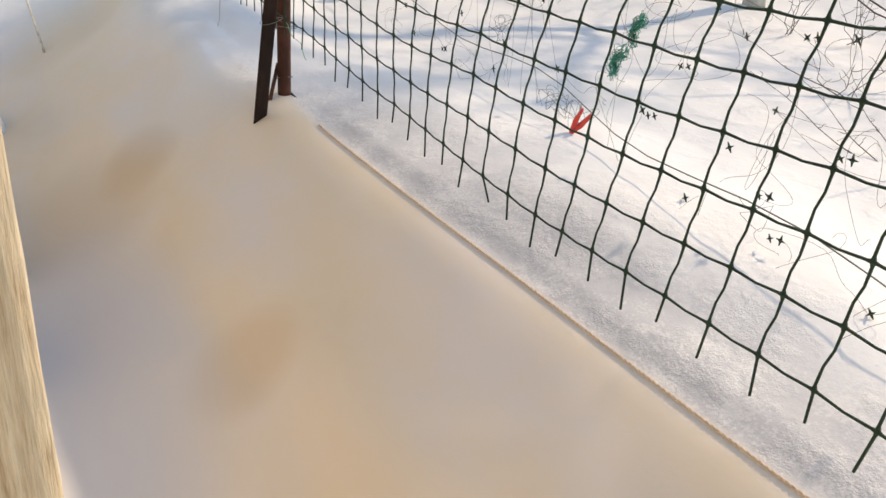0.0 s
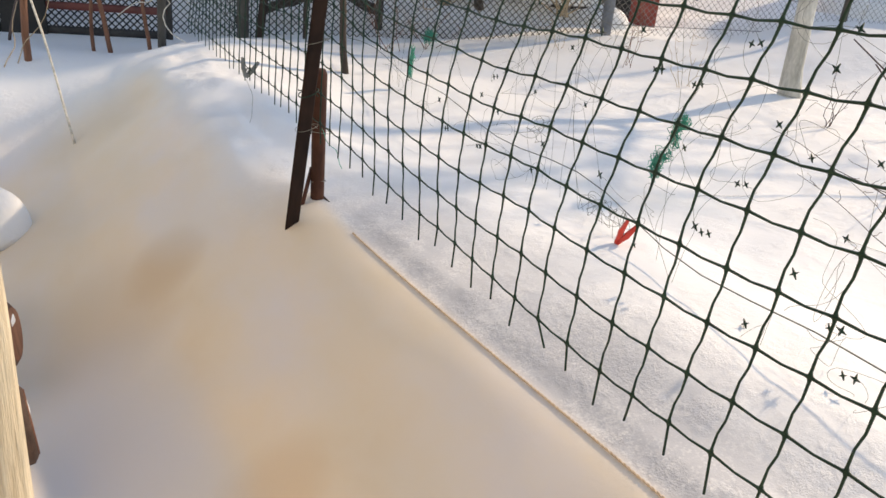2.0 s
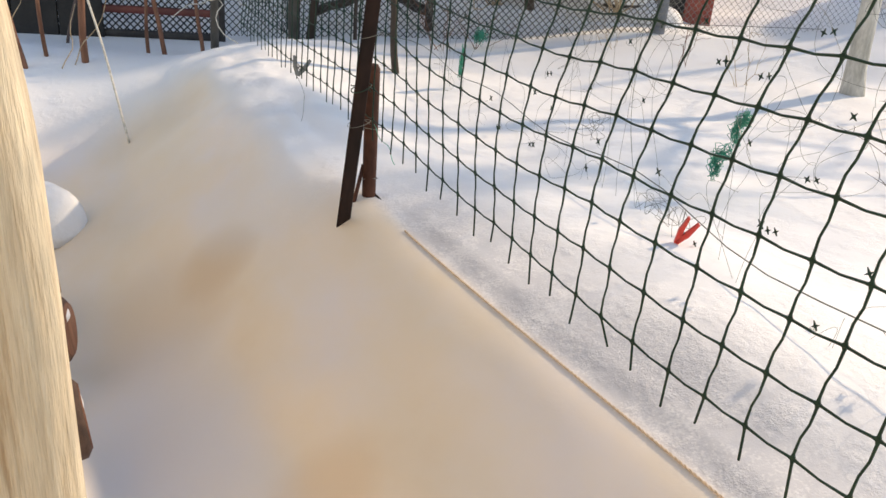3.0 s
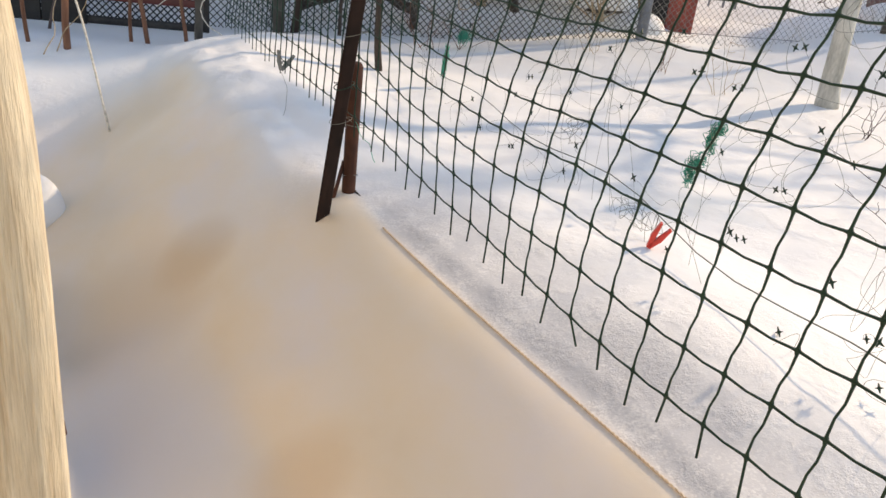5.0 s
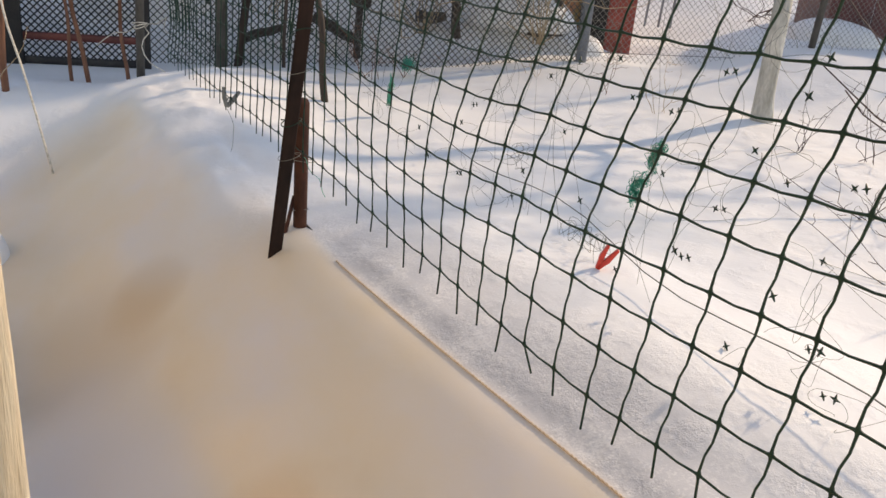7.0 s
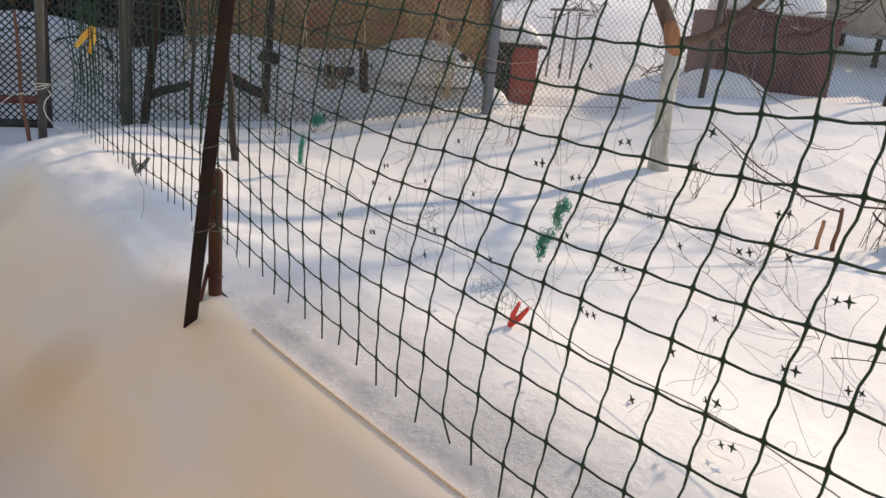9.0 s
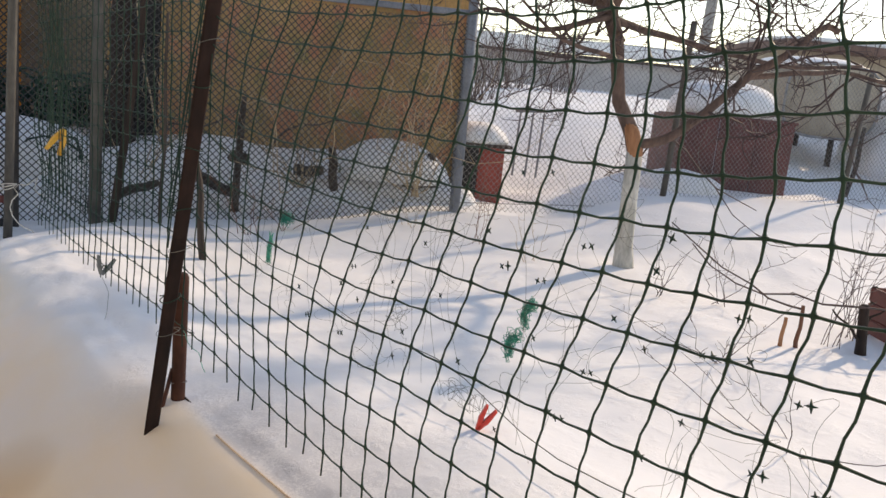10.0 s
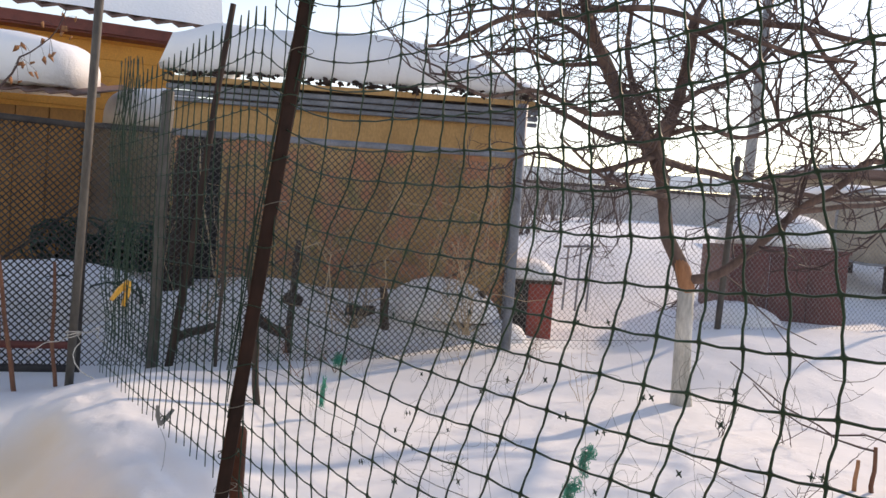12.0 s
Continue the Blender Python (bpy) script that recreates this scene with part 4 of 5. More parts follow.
    for li, (pts, rad) in enumerate(limbs):
        for i in range(3, len(pts), 1):
            if rng.random() < (0.66 if i > 4 else 0.3):
                d = Vector((rng.gauss(0, 0.8), rng.gauss(0, 0.8), rng.gauss(0.2, 0.7)))
                grow(pts[i], d, rng.uniform(0.35, 0.95), rng.uniform(0.006, 0.011), 3 if i % 4 == 0 else 2, li % 8)
    for s in twigs:
        if s.v:
            part("twig_growth", s, TWIG, tree)["kind"] = "stuff"


make_tree()


# ---------- boxes in the garden ----------
def dome(name, c, ax, rx, ry, h, mat, parent=None, label="", seed=0, power=2.4):
    """A rounded heap of snow on top of something: ax is its long way."""
    ax = Vector(ax).normalized()
    ay = Vector((-ax.y, ax.x, 0))
    s = Shape()
    n, m = 32, 9
    for j in range(m + 1):
        u = j / m
        rr = math.cos(u * math.pi / 2) ** (2 / power)
        zz = math.sin(u * math.pi / 2) ** (2 / power)
        for k in range(n):
            w = 2 * math.pi * k / n
            cx, cy = math.cos(w), math.sin(w)
            q = (abs(cx) ** power + abs(cy) ** power) ** (-1 / power)
            o = 1 + 0.06 * noise.noise(Vector((cx * 1.5 + seed, cy * 1.5, u * 2)))
            s.v.append(Vector(c) + ax * rx * cx * q * rr * o + ay * ry * cy * q * rr * o + Vector((0, 0, h * zz * o)))
    for j in range(m):
        for k in range(n):
            k2 = (k + 1) % n
            s.f.append((j * n + k, j * n + k2, (j + 1) * n + k2, (j + 1) * n + k))
    s.f.append(tuple(reversed(range(n))))
    s.f.append(tuple(m * n + k for k in range(n)))
    ob = part(name, s, mat, parent, label)
    return ob


make_logs()
tagged(dome("snow_mound", (-0.13, 4.98, -0.50), (1, 0.5, 0), 0.19, 0.17, 0.24, SNOWCAP, seed=71, power=2.2), "small bright snow hump on the logs by the path", "snow")


def make_boxes():
    RX = Vector((RV.x, RV.y, 0))
    FX = Vector((FV.x, FV.y, 0))
    red = thing("red_box", "small dark red wooden box capped with snow", "box")
    ax = (RX + FX * 0.12).normalized()
    c = G(0.84, 8.05, 0.33)
    part("front_panel", Shape().box(frame_at(c - ax * 0.125, ax), 0.266, 0.03, 0.66, 0.004), BLACKISH, red, "sooty black board", flat=True)
    part("front_panel", Shape().box(frame_at(c + ax * 0.135, ax), 0.248, 0.03, 0.66, 0.004), REDBOARD, red, "worn red board", flat=True)
    part("side_panel", Shape().box(frame_at(c + ax * 0.245 + FX * 0.3, FX), 0.58, 0.03, 0.66, 0.004), DKRED, red, flat=True)
    part("side_panel", Shape().box(frame_at(c - ax * 0.245 + FX * 0.3, FX), 0.58, 0.03, 0.66, 0.004), BLACKISH, red, flat=True)
    part("lid", Shape().box(frame_at(c + FX * 0.28 + Vector((0, 0, 0.345)), ax), 0.58, 0.68, 0.03, 0.004), DARKWOOD, red, flat=True)
    tagged(dome("settled_snow", c + FX * 0.28 + Vector((0, 0, 0.362)), ax, 0.30, 0.34, 0.19, SNOWCAP, seed=2), "rounded snow cap on the red box", "snow")
    br = thing("brown_box", "large dark brown sheet-metal box capped with snow", "box")
    ax = (RX - FX * 0.05).normalized()
    c = G(3.62, 8.75, 0.72)
    for i in range(3):
        cc = c + ax * ((i - 1) * 0.40)
        part("front_panel", Shape().box(frame_at(cc, ax), 0.394, 0.02, 0.86, 0.004), BROWNMETAL, br, flat=True)
    part("side_panel", Shape().box(frame_at(c + ax * 0.59 + FX * 0.5, FX), 1.0, 0.02, 0.84, 0.004), BROWNMETAL, br, flat=True)
    part("side_panel", Shape().box(frame_at(c - ax * 0.59 + FX * 0.5, FX), 1.0, 0.02, 0.84, 0.004), BROWNMETAL, br, flat=True)
    part("rim", Shape().box(frame_at(c + Vector((0, 0, 0.44)) - FX * 0.008, ax), 1.24, 0.05, 0.035, 0.006), BROWNMETAL, br, flat=True)
    part("lid", Shape().box(frame_at(c + FX * 0.5 + Vector((0, 0, 0.425)), ax), 1.16, 0.98, 0.02, 0.004), BROWNMETAL, br, flat=True)
    tagged(dome("settled_snow", c + FX * 0.5 + Vector((0, 0, 0.438)), ax, 0.60, 0.5, 0.40, SNOWCAP, seed=5), "high rounded snow cap on the brown box", "snow")
    tagged(dome("snow_mound", G(3.0, 8.5, 0.25), ax, 0.5, 0.36, 0.34, SNOWCAP, seed=8), "snow heap against the brown box", "snow")
    for k, (r, f, h) in enumerate([(5.2, 9.3, 0.9), (5.9, 9.0, 1.0)]):
        stake(G(r, f, 0.3), G(r + 0.1, f, 0.3 + h), 0.03, DARKWOOD, "dark stake standing in deep snow", "stakes by the far fence", 70 + k)


make_boxes()


# ---------- shed ----------
def make_shed():
    RX, FX = Vector((RV.x, RV.y, 0)), Vector((FV.x, FV.y, 0))
    shed = thing("shed", "low ochre board shed with snow-laden roof", "shed")
    L, Rr, F0, depth = -2.62, 0.70, 8.0, 2.6
    # front wall of wide boards
    n = 7
    w = (0.60 - (-2.15)) / n
    for i in range(n):
        c = G(-2.15 + w * (i + 0.5), F0, 1.0)
        part("wall_panel", Shape().box(frame_at(c, RX), w - 0.002, 0.03, 1.8, 0.001), OCHRE, shed, flat=True)
    part("fascia_board", Shape().box(frame_at(G((L + Rr) / 2, F0 - 0.033, 1.99), RX), Rr - L, 0.03, 0.30, 0.004), FASCIA, shed, "faded ochre fascia board", flat=True)
    part("corner_trim", Shape().box(frame_at(G(0.645, F0 - 0.01, 1.06), RX), 0.09, 0.08, 2.0, 0.006), GREYSTEEL, shed, "grey corner trim", flat=True)
    part("side_wall", Shape().box(frame_at(G(0.67, F0 + depth / 2, 1.06), FX), depth, 0.04, 2.1), OCHRE, shed, flat=True)
    part("side_wall", Shape().box(frame_at(G(-2.60, F0 + depth / 2, 1.06), FX), depth, 0.04, 2.1), OCHRE, shed, flat=True)
    part("back_wall", Shape().box(frame_at(G((L + Rr) / 2, F0 + depth, 1.06), RX), Rr - L - 0.1, 0.04, 2.1), OCHRE, shed, flat=True)
    door = part("door", Shape().box(frame_at(G(-2.34, F0 + 0.02, 1.0), RX), 0.36, 0.04, 1.84, 0.004), BLACKISH, shed, "dark narrow door", flat=True)
    part("door_frame", Shape().box(frame_at(G(-2.565, F0 - 0.005, 1.06), RX), 0.07, 0.06, 2.0, 0.004), OCHRE, shed, flat=True)
    # gutter: three stepped bands
    for k, (z, h, out) in enumerate([(2.255, 0.05, 0.15), (2.20, 0.05, 0.12), (2.145, 0.04, 0.09)]):
        part("gutter_band", Shape().box(frame_at(G((L + Rr) / 2 + 0.02, F0 - out, z), RX), Rr - L + 0.14, 0.035, h, 0.008), BLUEGREY, shed, "pale blue-grey eave band", flat=True)
    # roof sheet, rising away
    s = Shape()
    a, b = G(L - 0.08, F0 - 0.18, 2.30), G(Rr + 0.10, F0 - 0.18, 2.30)
    up = FX * (depth + 0.3) + Vector((0, 0, 0.10))
    s.prism([a, b, b + up, a + up], Vector((0, 0, 0.055)))
    part("roof", s, DARKWOOD, shed, "dark roof edge", flat=True)
    part("eave_board", Shape().box(frame_at(G((L + Rr) / 2, F0 - 0.20, 2.325), RX), Rr - L + 0.10, 0.025, 0.05, 0.004), FASCIA, shed, flat=True)
    rng = random.Random(19)
    s = Shape()
    for i in range(150):
        r = L - 0.05 + (Rr - L + 0.1) * rng.random()
        c = G(r, F0 - 0.20 + rng.uniform(-0.03, 0.03), 2.372 + rng.uniform(-0.015, 0.035))
        e = c + RX * rng.gauss(0, 0.05) + Vector((0, 0, rng.gauss(-0.006, 0.02)))
        s.tube([c, c.lerp(e, 0.5) + Vector((0, 0, 0.008)), e], [0.012, 0.018, 0.008], 5)
    part("leaf_litter", s, DEADBARK, shed, "ragged dark litter under the snow edge")["kind"] = "stuff"
    # snow on the roof, thicker to the middle, with a rounded, uneven lip
    s = Shape()
    nx, ny = 60, 18
    for j in range(ny + 1):
        v = j / ny
        for i in range(nx + 1):
            u = i / nx
            r = L - 0.10 + (Rr - L + 0.20) * u
            thick = (0.34 + 0.10 * smooth(0.0, 0.15, u)) * (1 - smooth(0.62, 1.02, u) * 0.78) * min(1.0, u / 0.02 + 0.35) * min(1.0, (1 - u) / 0.03 + 0.3)
            lip = math.sqrt(max(0.0, 1 - (1 - min(1, v / 0.07)) ** 2))
            z = 2.42 + 0.16 * v + thick * (0.18 + 0.82 * lip) + 0.04 * noise.noise(Vector((r * 1.5, v * 3, 0)))
            f = F0 - 0.24 + (depth + 0.3) * v + 0.05 * noise.noise(Vector((r * 2.5, 0, 7)))
            s.v.append(G(r, f, z))
    base = len(s.v)
    for i in range(nx + 1):
        u = i / nx
        r = L - 0.10 + (Rr - L + 0.20) * u
        s.v.append(G(r, F0 - 0.16 + 0.04 * noise.noise(Vector((r * 3, 2, 7))), 2.405 + 0.035 * noise.noise(Vector((r * 4, 5, 5)))))
    w = nx + 1
    for j in range(ny):
        for i in range(nx):
            s.f.append((j * w + i, j * w + i + 1, (j + 1) * w + i + 1, (j + 1) * w + i))
    for i in range(nx):
        s.f.append((base + i, base + i + 1, i + 1, i))
    s.v += [G(L - 0.10, F0 - 0.2, 2.40), G(L - 0.10, F0 + depth, 2.6), G(Rr + 0.10, F0 - 0.2, 2.40), G(Rr + 0.10, F0 + depth, 2.6)]
    b4 = len(s.v) - 4
    s.f.append(tuple([b4] + [j * w for j in range(ny + 1)] + [b4 + 1]))
    s.f.append(tuple([b4 + 2] + [j * w + nx for j in range(ny + 1)] + [b4 + 3]))
    tagged(part("roof_snow", s, SNOWCAP), "thick rounded snow blanket on the shed roof", "snow")


make_shed()


# ---------- house, lean-to and beige wall behind the gate ----------
def make_house():
    RX, FX = Vector((RV.x, RV.y, 0)), Vector((FV.x, FV.y, 0))
    house = thing("house", "orange-sided house with dark red eave trim", "house")
    HX, HF = (RX * 0.92 + FX * 0.39).normalized(), (FX * 0.92 - RX * 0.39).normalized()
    O = G(-3.4, 10.3)

    def H(u, d, z):
        return O + HX * u + HF * d + Vector((0, 0, z))
    for i in range(16):
        part("siding_board", Shape().box(frame_at(H(-3.1, 0.2, 0.1 + 0.2 * i), HX, HF * -0.06 + Vector((0, 0, 1))), 6.2, 0.02, 0.197, 0.004), ORANGE, house, flat=True)
    part("wall_core", Shape().box(frame_at(H(-3.1, 1.8, 1.6), HX), 6.1, 3.0, 3.2), ORANGE, house, flat=True)
    part("eave_trim", Shape().box(frame_at(H(-3.1, -0.1, 3.12), HX), 6.5, 0.05, 0.13, 0.006), DKRED, house, "dark red eave trim", flat=True)
    part("soffit", Shape().box(frame_at(H(-3.1, 0.06, 3.05), HX), 6.4, 0.3, 0.03), DKRED, house, flat=True)
    s = Shape()
    a, b = H(-6.8, -0.22, 3.25), H(0.55, -0.22, 3.25)
    k = 90
    loop = []
    for i in range(k + 1):
        loop.append(a.lerp(b, i / k) + Vector((0, 0, 0.026 * math.sin(i * 2 * math.pi / 3.0))))
    for i in range(k, -1, -1):
        loop.append(a.lerp(b, i / k) + Vector((0, 0, 0.026 * math.sin(i * 2 * math.pi / 3.0) + 0.02)))
    s.prism(loop, HF * 3.6 + Vector((0, 0, 1.5)))
    part("roof", s, CORR, house, "brown corrugated roof sheet")
    s = Shape()
    m, w2 = 40, 12
    for j in range(w2 + 1):
        v = j / w2
        for i in range(m + 1):
            u = -6.8 + 7.3 * i / m
            lip = math.sqrt(max(0.0, 1 - (1 - min(1, v / 0.15)) ** 2))
            s.v.append(H(u, -0.16 + 3.4 * v, 3.30 + 1.45 * v + 0.38 * (0.05 + 0.95 * lip) + 0.05 * noise.noise(Vector((u, v * 2, 4)))))
    for j in range(w2):
        for i in range(m):
            q = j * (m + 1) + i
            s.f.append((q, q + 1, q + m + 2, q + m + 1))
    tagged(part("house_roof_snow", s, SNOWCAP), "smooth snow blanket on the house roof", "snow")
    lean = thing("lean_to", "low brown corrugated lean-to roof with ochre wall", "lean-to")
    for i in range(10):
        part("wall_board", Shape().box(frame_at(G(-6.7 + 0.33 * i, 8.2, 1.0), RX), 0.322, 0.05, 2.0, 0.004), RUSTBOARD, lean, flat=True)
    s = Shape()
    a, b = G(-7.0, 7.8, 2.12), G(-3.42, 7.8, 2.10)
    loop = []
    for i in range(49):
        loop.append(a.lerp(b, i / 48) + Vector((0, 0, 0.02 * math.sin(i * 2 * math.pi / 3.0))))
    for i in range(48, -1, -1):
        loop.append(a.lerp(b, i / 48) + Vector((0, 0, 0.02 * math.sin(i * 2 * math.pi / 3.0) + 0.018)))
    s.prism(loop, FX * 1.3 + Vector((0, 0, 0.25)))
    part("roof", s, CORR, lean, "brown corrugated sheet")
    tagged(dome("lean_to_snow", G(-4.93, 8.42, 2.20), RX, 1.30, 0.60, 0.50, SNOWCAP, seed=14, power=5.0), "deep snow cushion on the lean-to roof", "snow")
    wall = thing("low_wall", "beige plastered low wall capped with snow", "wall")
    part("panel", Shape().box(frame_at(G(-3.25, 9.2, 0.95), RX), 1.25, 0.12, 1.9, 0.01), BEIGE, wall, flat=True)
    part("coping", Shape().box(frame_at(G(-3.25, 9.2, 1.93), RX), 1.3, 0.2, 0.06, 0.01), BLUEGREY, wall, "blue-grey coping", flat=True)
    tagged(dome("wall_snow", G(-3.2, 9.25, 1.962), RX, 0.62, 0.2, 0.42, SNOWCAP, seed=20, power=3.0), "blue-shaded snow cap on the low wall", "snow")


make_house()


# ---------- timbers sticking out of the bank ----------
def make_debris():
    specs = [((-1.23, 7.0, 0.0), (-1.20, 7.0, 0.95), 0.032), ((-1.60, 7.0, 0.30), (-1.20, 6.98, 0.14), 0.045), ((-0.82, 7.5, 0.34), (-0.57, 7.48, 0.36), 0.05), ((-0.45, 7.5, 0.10), (-0.51, 7.52, 0.57), 0.042),
             ((0.15, 7.72, 0.30), (0.47, 7.66, 0.27), 0.055), ((0.45, 7.62, 0.05), (0.38, 7.68, 0.58), 0.05), ((-1.28, 6.98, 0.48), (-1.14, 6.99, 0.44), 0.05), ((-2.1, 6.75, 0.10), (-1.8, 6.8, 0.22), 0.035)]
    for i, (a, b, r) in enumerate(specs):
        t = tagged(new("old_timber"), "dark old timber poking out of the snow bank", "timber", "timbers in the snow bank")
        p, q = G(*a), G(*b)
        part("beam", Shape().tube(wiggle(p, q, 6, 0.03, 80 + i), [r, r * 1.05, r, r * 0.95, r, r * 0.9, r * 0.7], 8), DARKWOOD, t)
    for i in range(3):
        a = G(-2.0 + 0.9 * i, 7.55 + 0.2 * i, 0.45)
        b = G(-1.2 + 0.9 * i, 7.6 + 0.2 * i, 0.75)
        ob = new("dry_branch", Shape().tube(wiggle(a, b, 14, 0.25, 90 + i, -0.2), [0.012 - 0.0006 * k for k in range(15)], 5).mesh("dry_branch", TWIG))
        tagged(ob, "bent dry branch lying over the snow bank", "branch", "branches on the bank")


make_debris()
for i, (r, f, z, rx, ry, h) in enumerate([(0.02, 7.85, 0.30, 0.55, 0.40, 0.36), (0.55, 7.72, 0.12, 0.3, 0.25, 0.20), (-3.4, 7.3, 0.1, 1.1, 0.6, 0.5)]):
    tagged(dome("snow_mound", G(r, f, z), RV.to_3d(), rx, ry, h, SNOWCAP, seed=40 + i, power=2.2), "rounded snow mound on the bank behind the fence", "snow", "snow mounds on the bank")


# ---------- unseen wall added along the path: bounces warm light, blocks sky ---
def make_side_wall():
    wall = tagged(new("bounce_wall"), "unseen beige board wall, added to bounce light and block sky", "wall", kind="structure")
    n = 20
    for i in range(n):
        part("siding_board", Shape().box(frame_at(Vector((-1.25, -1.2, 0.1 + 0.2 * i)), (0, 1, 0)), 12.4, 0.03, 0.196, 0.004), BEIGE, wall, flat=True)
    part("backing", Shape().box(frame_at(Vector((-1.4, -1.2, 1.9)), (0, 1, 0)), 12.4, 0.2, 4.4), BEIGE, wall, flat=True)


make_side_wall()


# ---------- dry weeds and shrubs ----------
def weed(base, h, spread, n, seed, label, mat=DRYSTEM, thick=0.0025, bend=0.16):
    rng = random.Random(seed)
    t = thing("dry_weed", label, "dry plant", "dry weeds in the snow")
    b = Vector(base)
    for i in range(n):
        d = Vector((rng.gauss(0, spread), rng.gauss(0, spread), h * rng.uniform(0.5, 1.0)))
        pts = wiggle(b + Vector((rng.gauss(0, 0.03), rng.gauss(0, 0.03), -0.04)), b + d, 8, bend * h, seed * 13 + i)
        s = Shape().tube(pts, [thick * (1.1 - 0.09 * k) for k in range(9)], 4, cap=False)
        for k in range(3, 8):
            if rng.random() < 0.6:
                e = pts[k] + Vector((rng.gauss(0, 0.08), rng.gauss(0, 0.08), rng.uniform(0.0, 0.10))) * h * 1.6
                s.tube(wiggle(pts[k], e, 4, 0.02, seed * 29 + i * 7 + k), [0.0019, 0.0017, 0.0015, 0.0012, 0.0009], 3, cap=False)
        part("stem", s, mat, t)


weed(G(0.72, 6.25, 0.06), 0.62, 0.10, 5, 1, "thin dry reddish weed stems in the snow", STICK)
weed(G(-0.75, 6.2, 0.02), 0.38, 0.14, 5, 2, "dry branching weed in the snow", STICK)
weed(G(1.05, 5.9, 0.06), 0.4, 0.12, 4, 3, "dry branching weed in the snow")
weed(G(2.2, 5.2, 0.03), 0.5, 0.25, 5, 4, "dry branching weed in the snow", TWIG)
weed(G(2.48, 4.32, 0.06), 0.75, 0.13, 7, 5, "tall thin dry shrub stems in the snow", TWIG, 0.0022, 0.10)
weed(G(2.70, 4.55, 0.05), 0.9, 0.16, 7, 6, "tall thin dry shrub stems in the snow", TWIG, 0.0022, 0.10)
weed(G(-2.25, 6.55, 0.0), 0.5, 0.12, 14, 16, "dark dry brush at the foot of the fence", DARKWOOD)
weed(G(0.2, 6.6, 0.06), 0.3, 0.12, 4, 7, "dry branching weed in the snow")
weed((2.9, 2.6, 0.0), 0.3, 0.25, 5, 8, "dry branching weed in the snow", TWIG)
weed((3.6, 3.4, 0.0), 0.45, 0.3, 5, 9, "dry branching weed in the snow", TWIG)
weed((4.3, 4.4, 0.05), 0.4, 0.25, 5, 10, "dry branching weed in the snow", TWIG)
weed((2.3, 6.4, 0.1), 0.5, 0.2, 5, 12, "dry branching weed in the snow", STICK)
weed(G(-2.0, 7.1, 0.1), 1.5, 0.3, 8, 13, "tall dry pale stems along the fence", DRYSTEM, 0.0046, 0.36)
weed(G(-0.7, 6.98, 0.3), 1.35, 0.55, 20, 14, "tall dry pale stems along the fence", DRYSTEM, 0.0046, 0.36)
weed(G(0.25, 7.05, 0.3), 1.45, 0.42, 18, 15, "tall dry pale stems along the fence", DRYSTEM, 0.0046, 0.36)
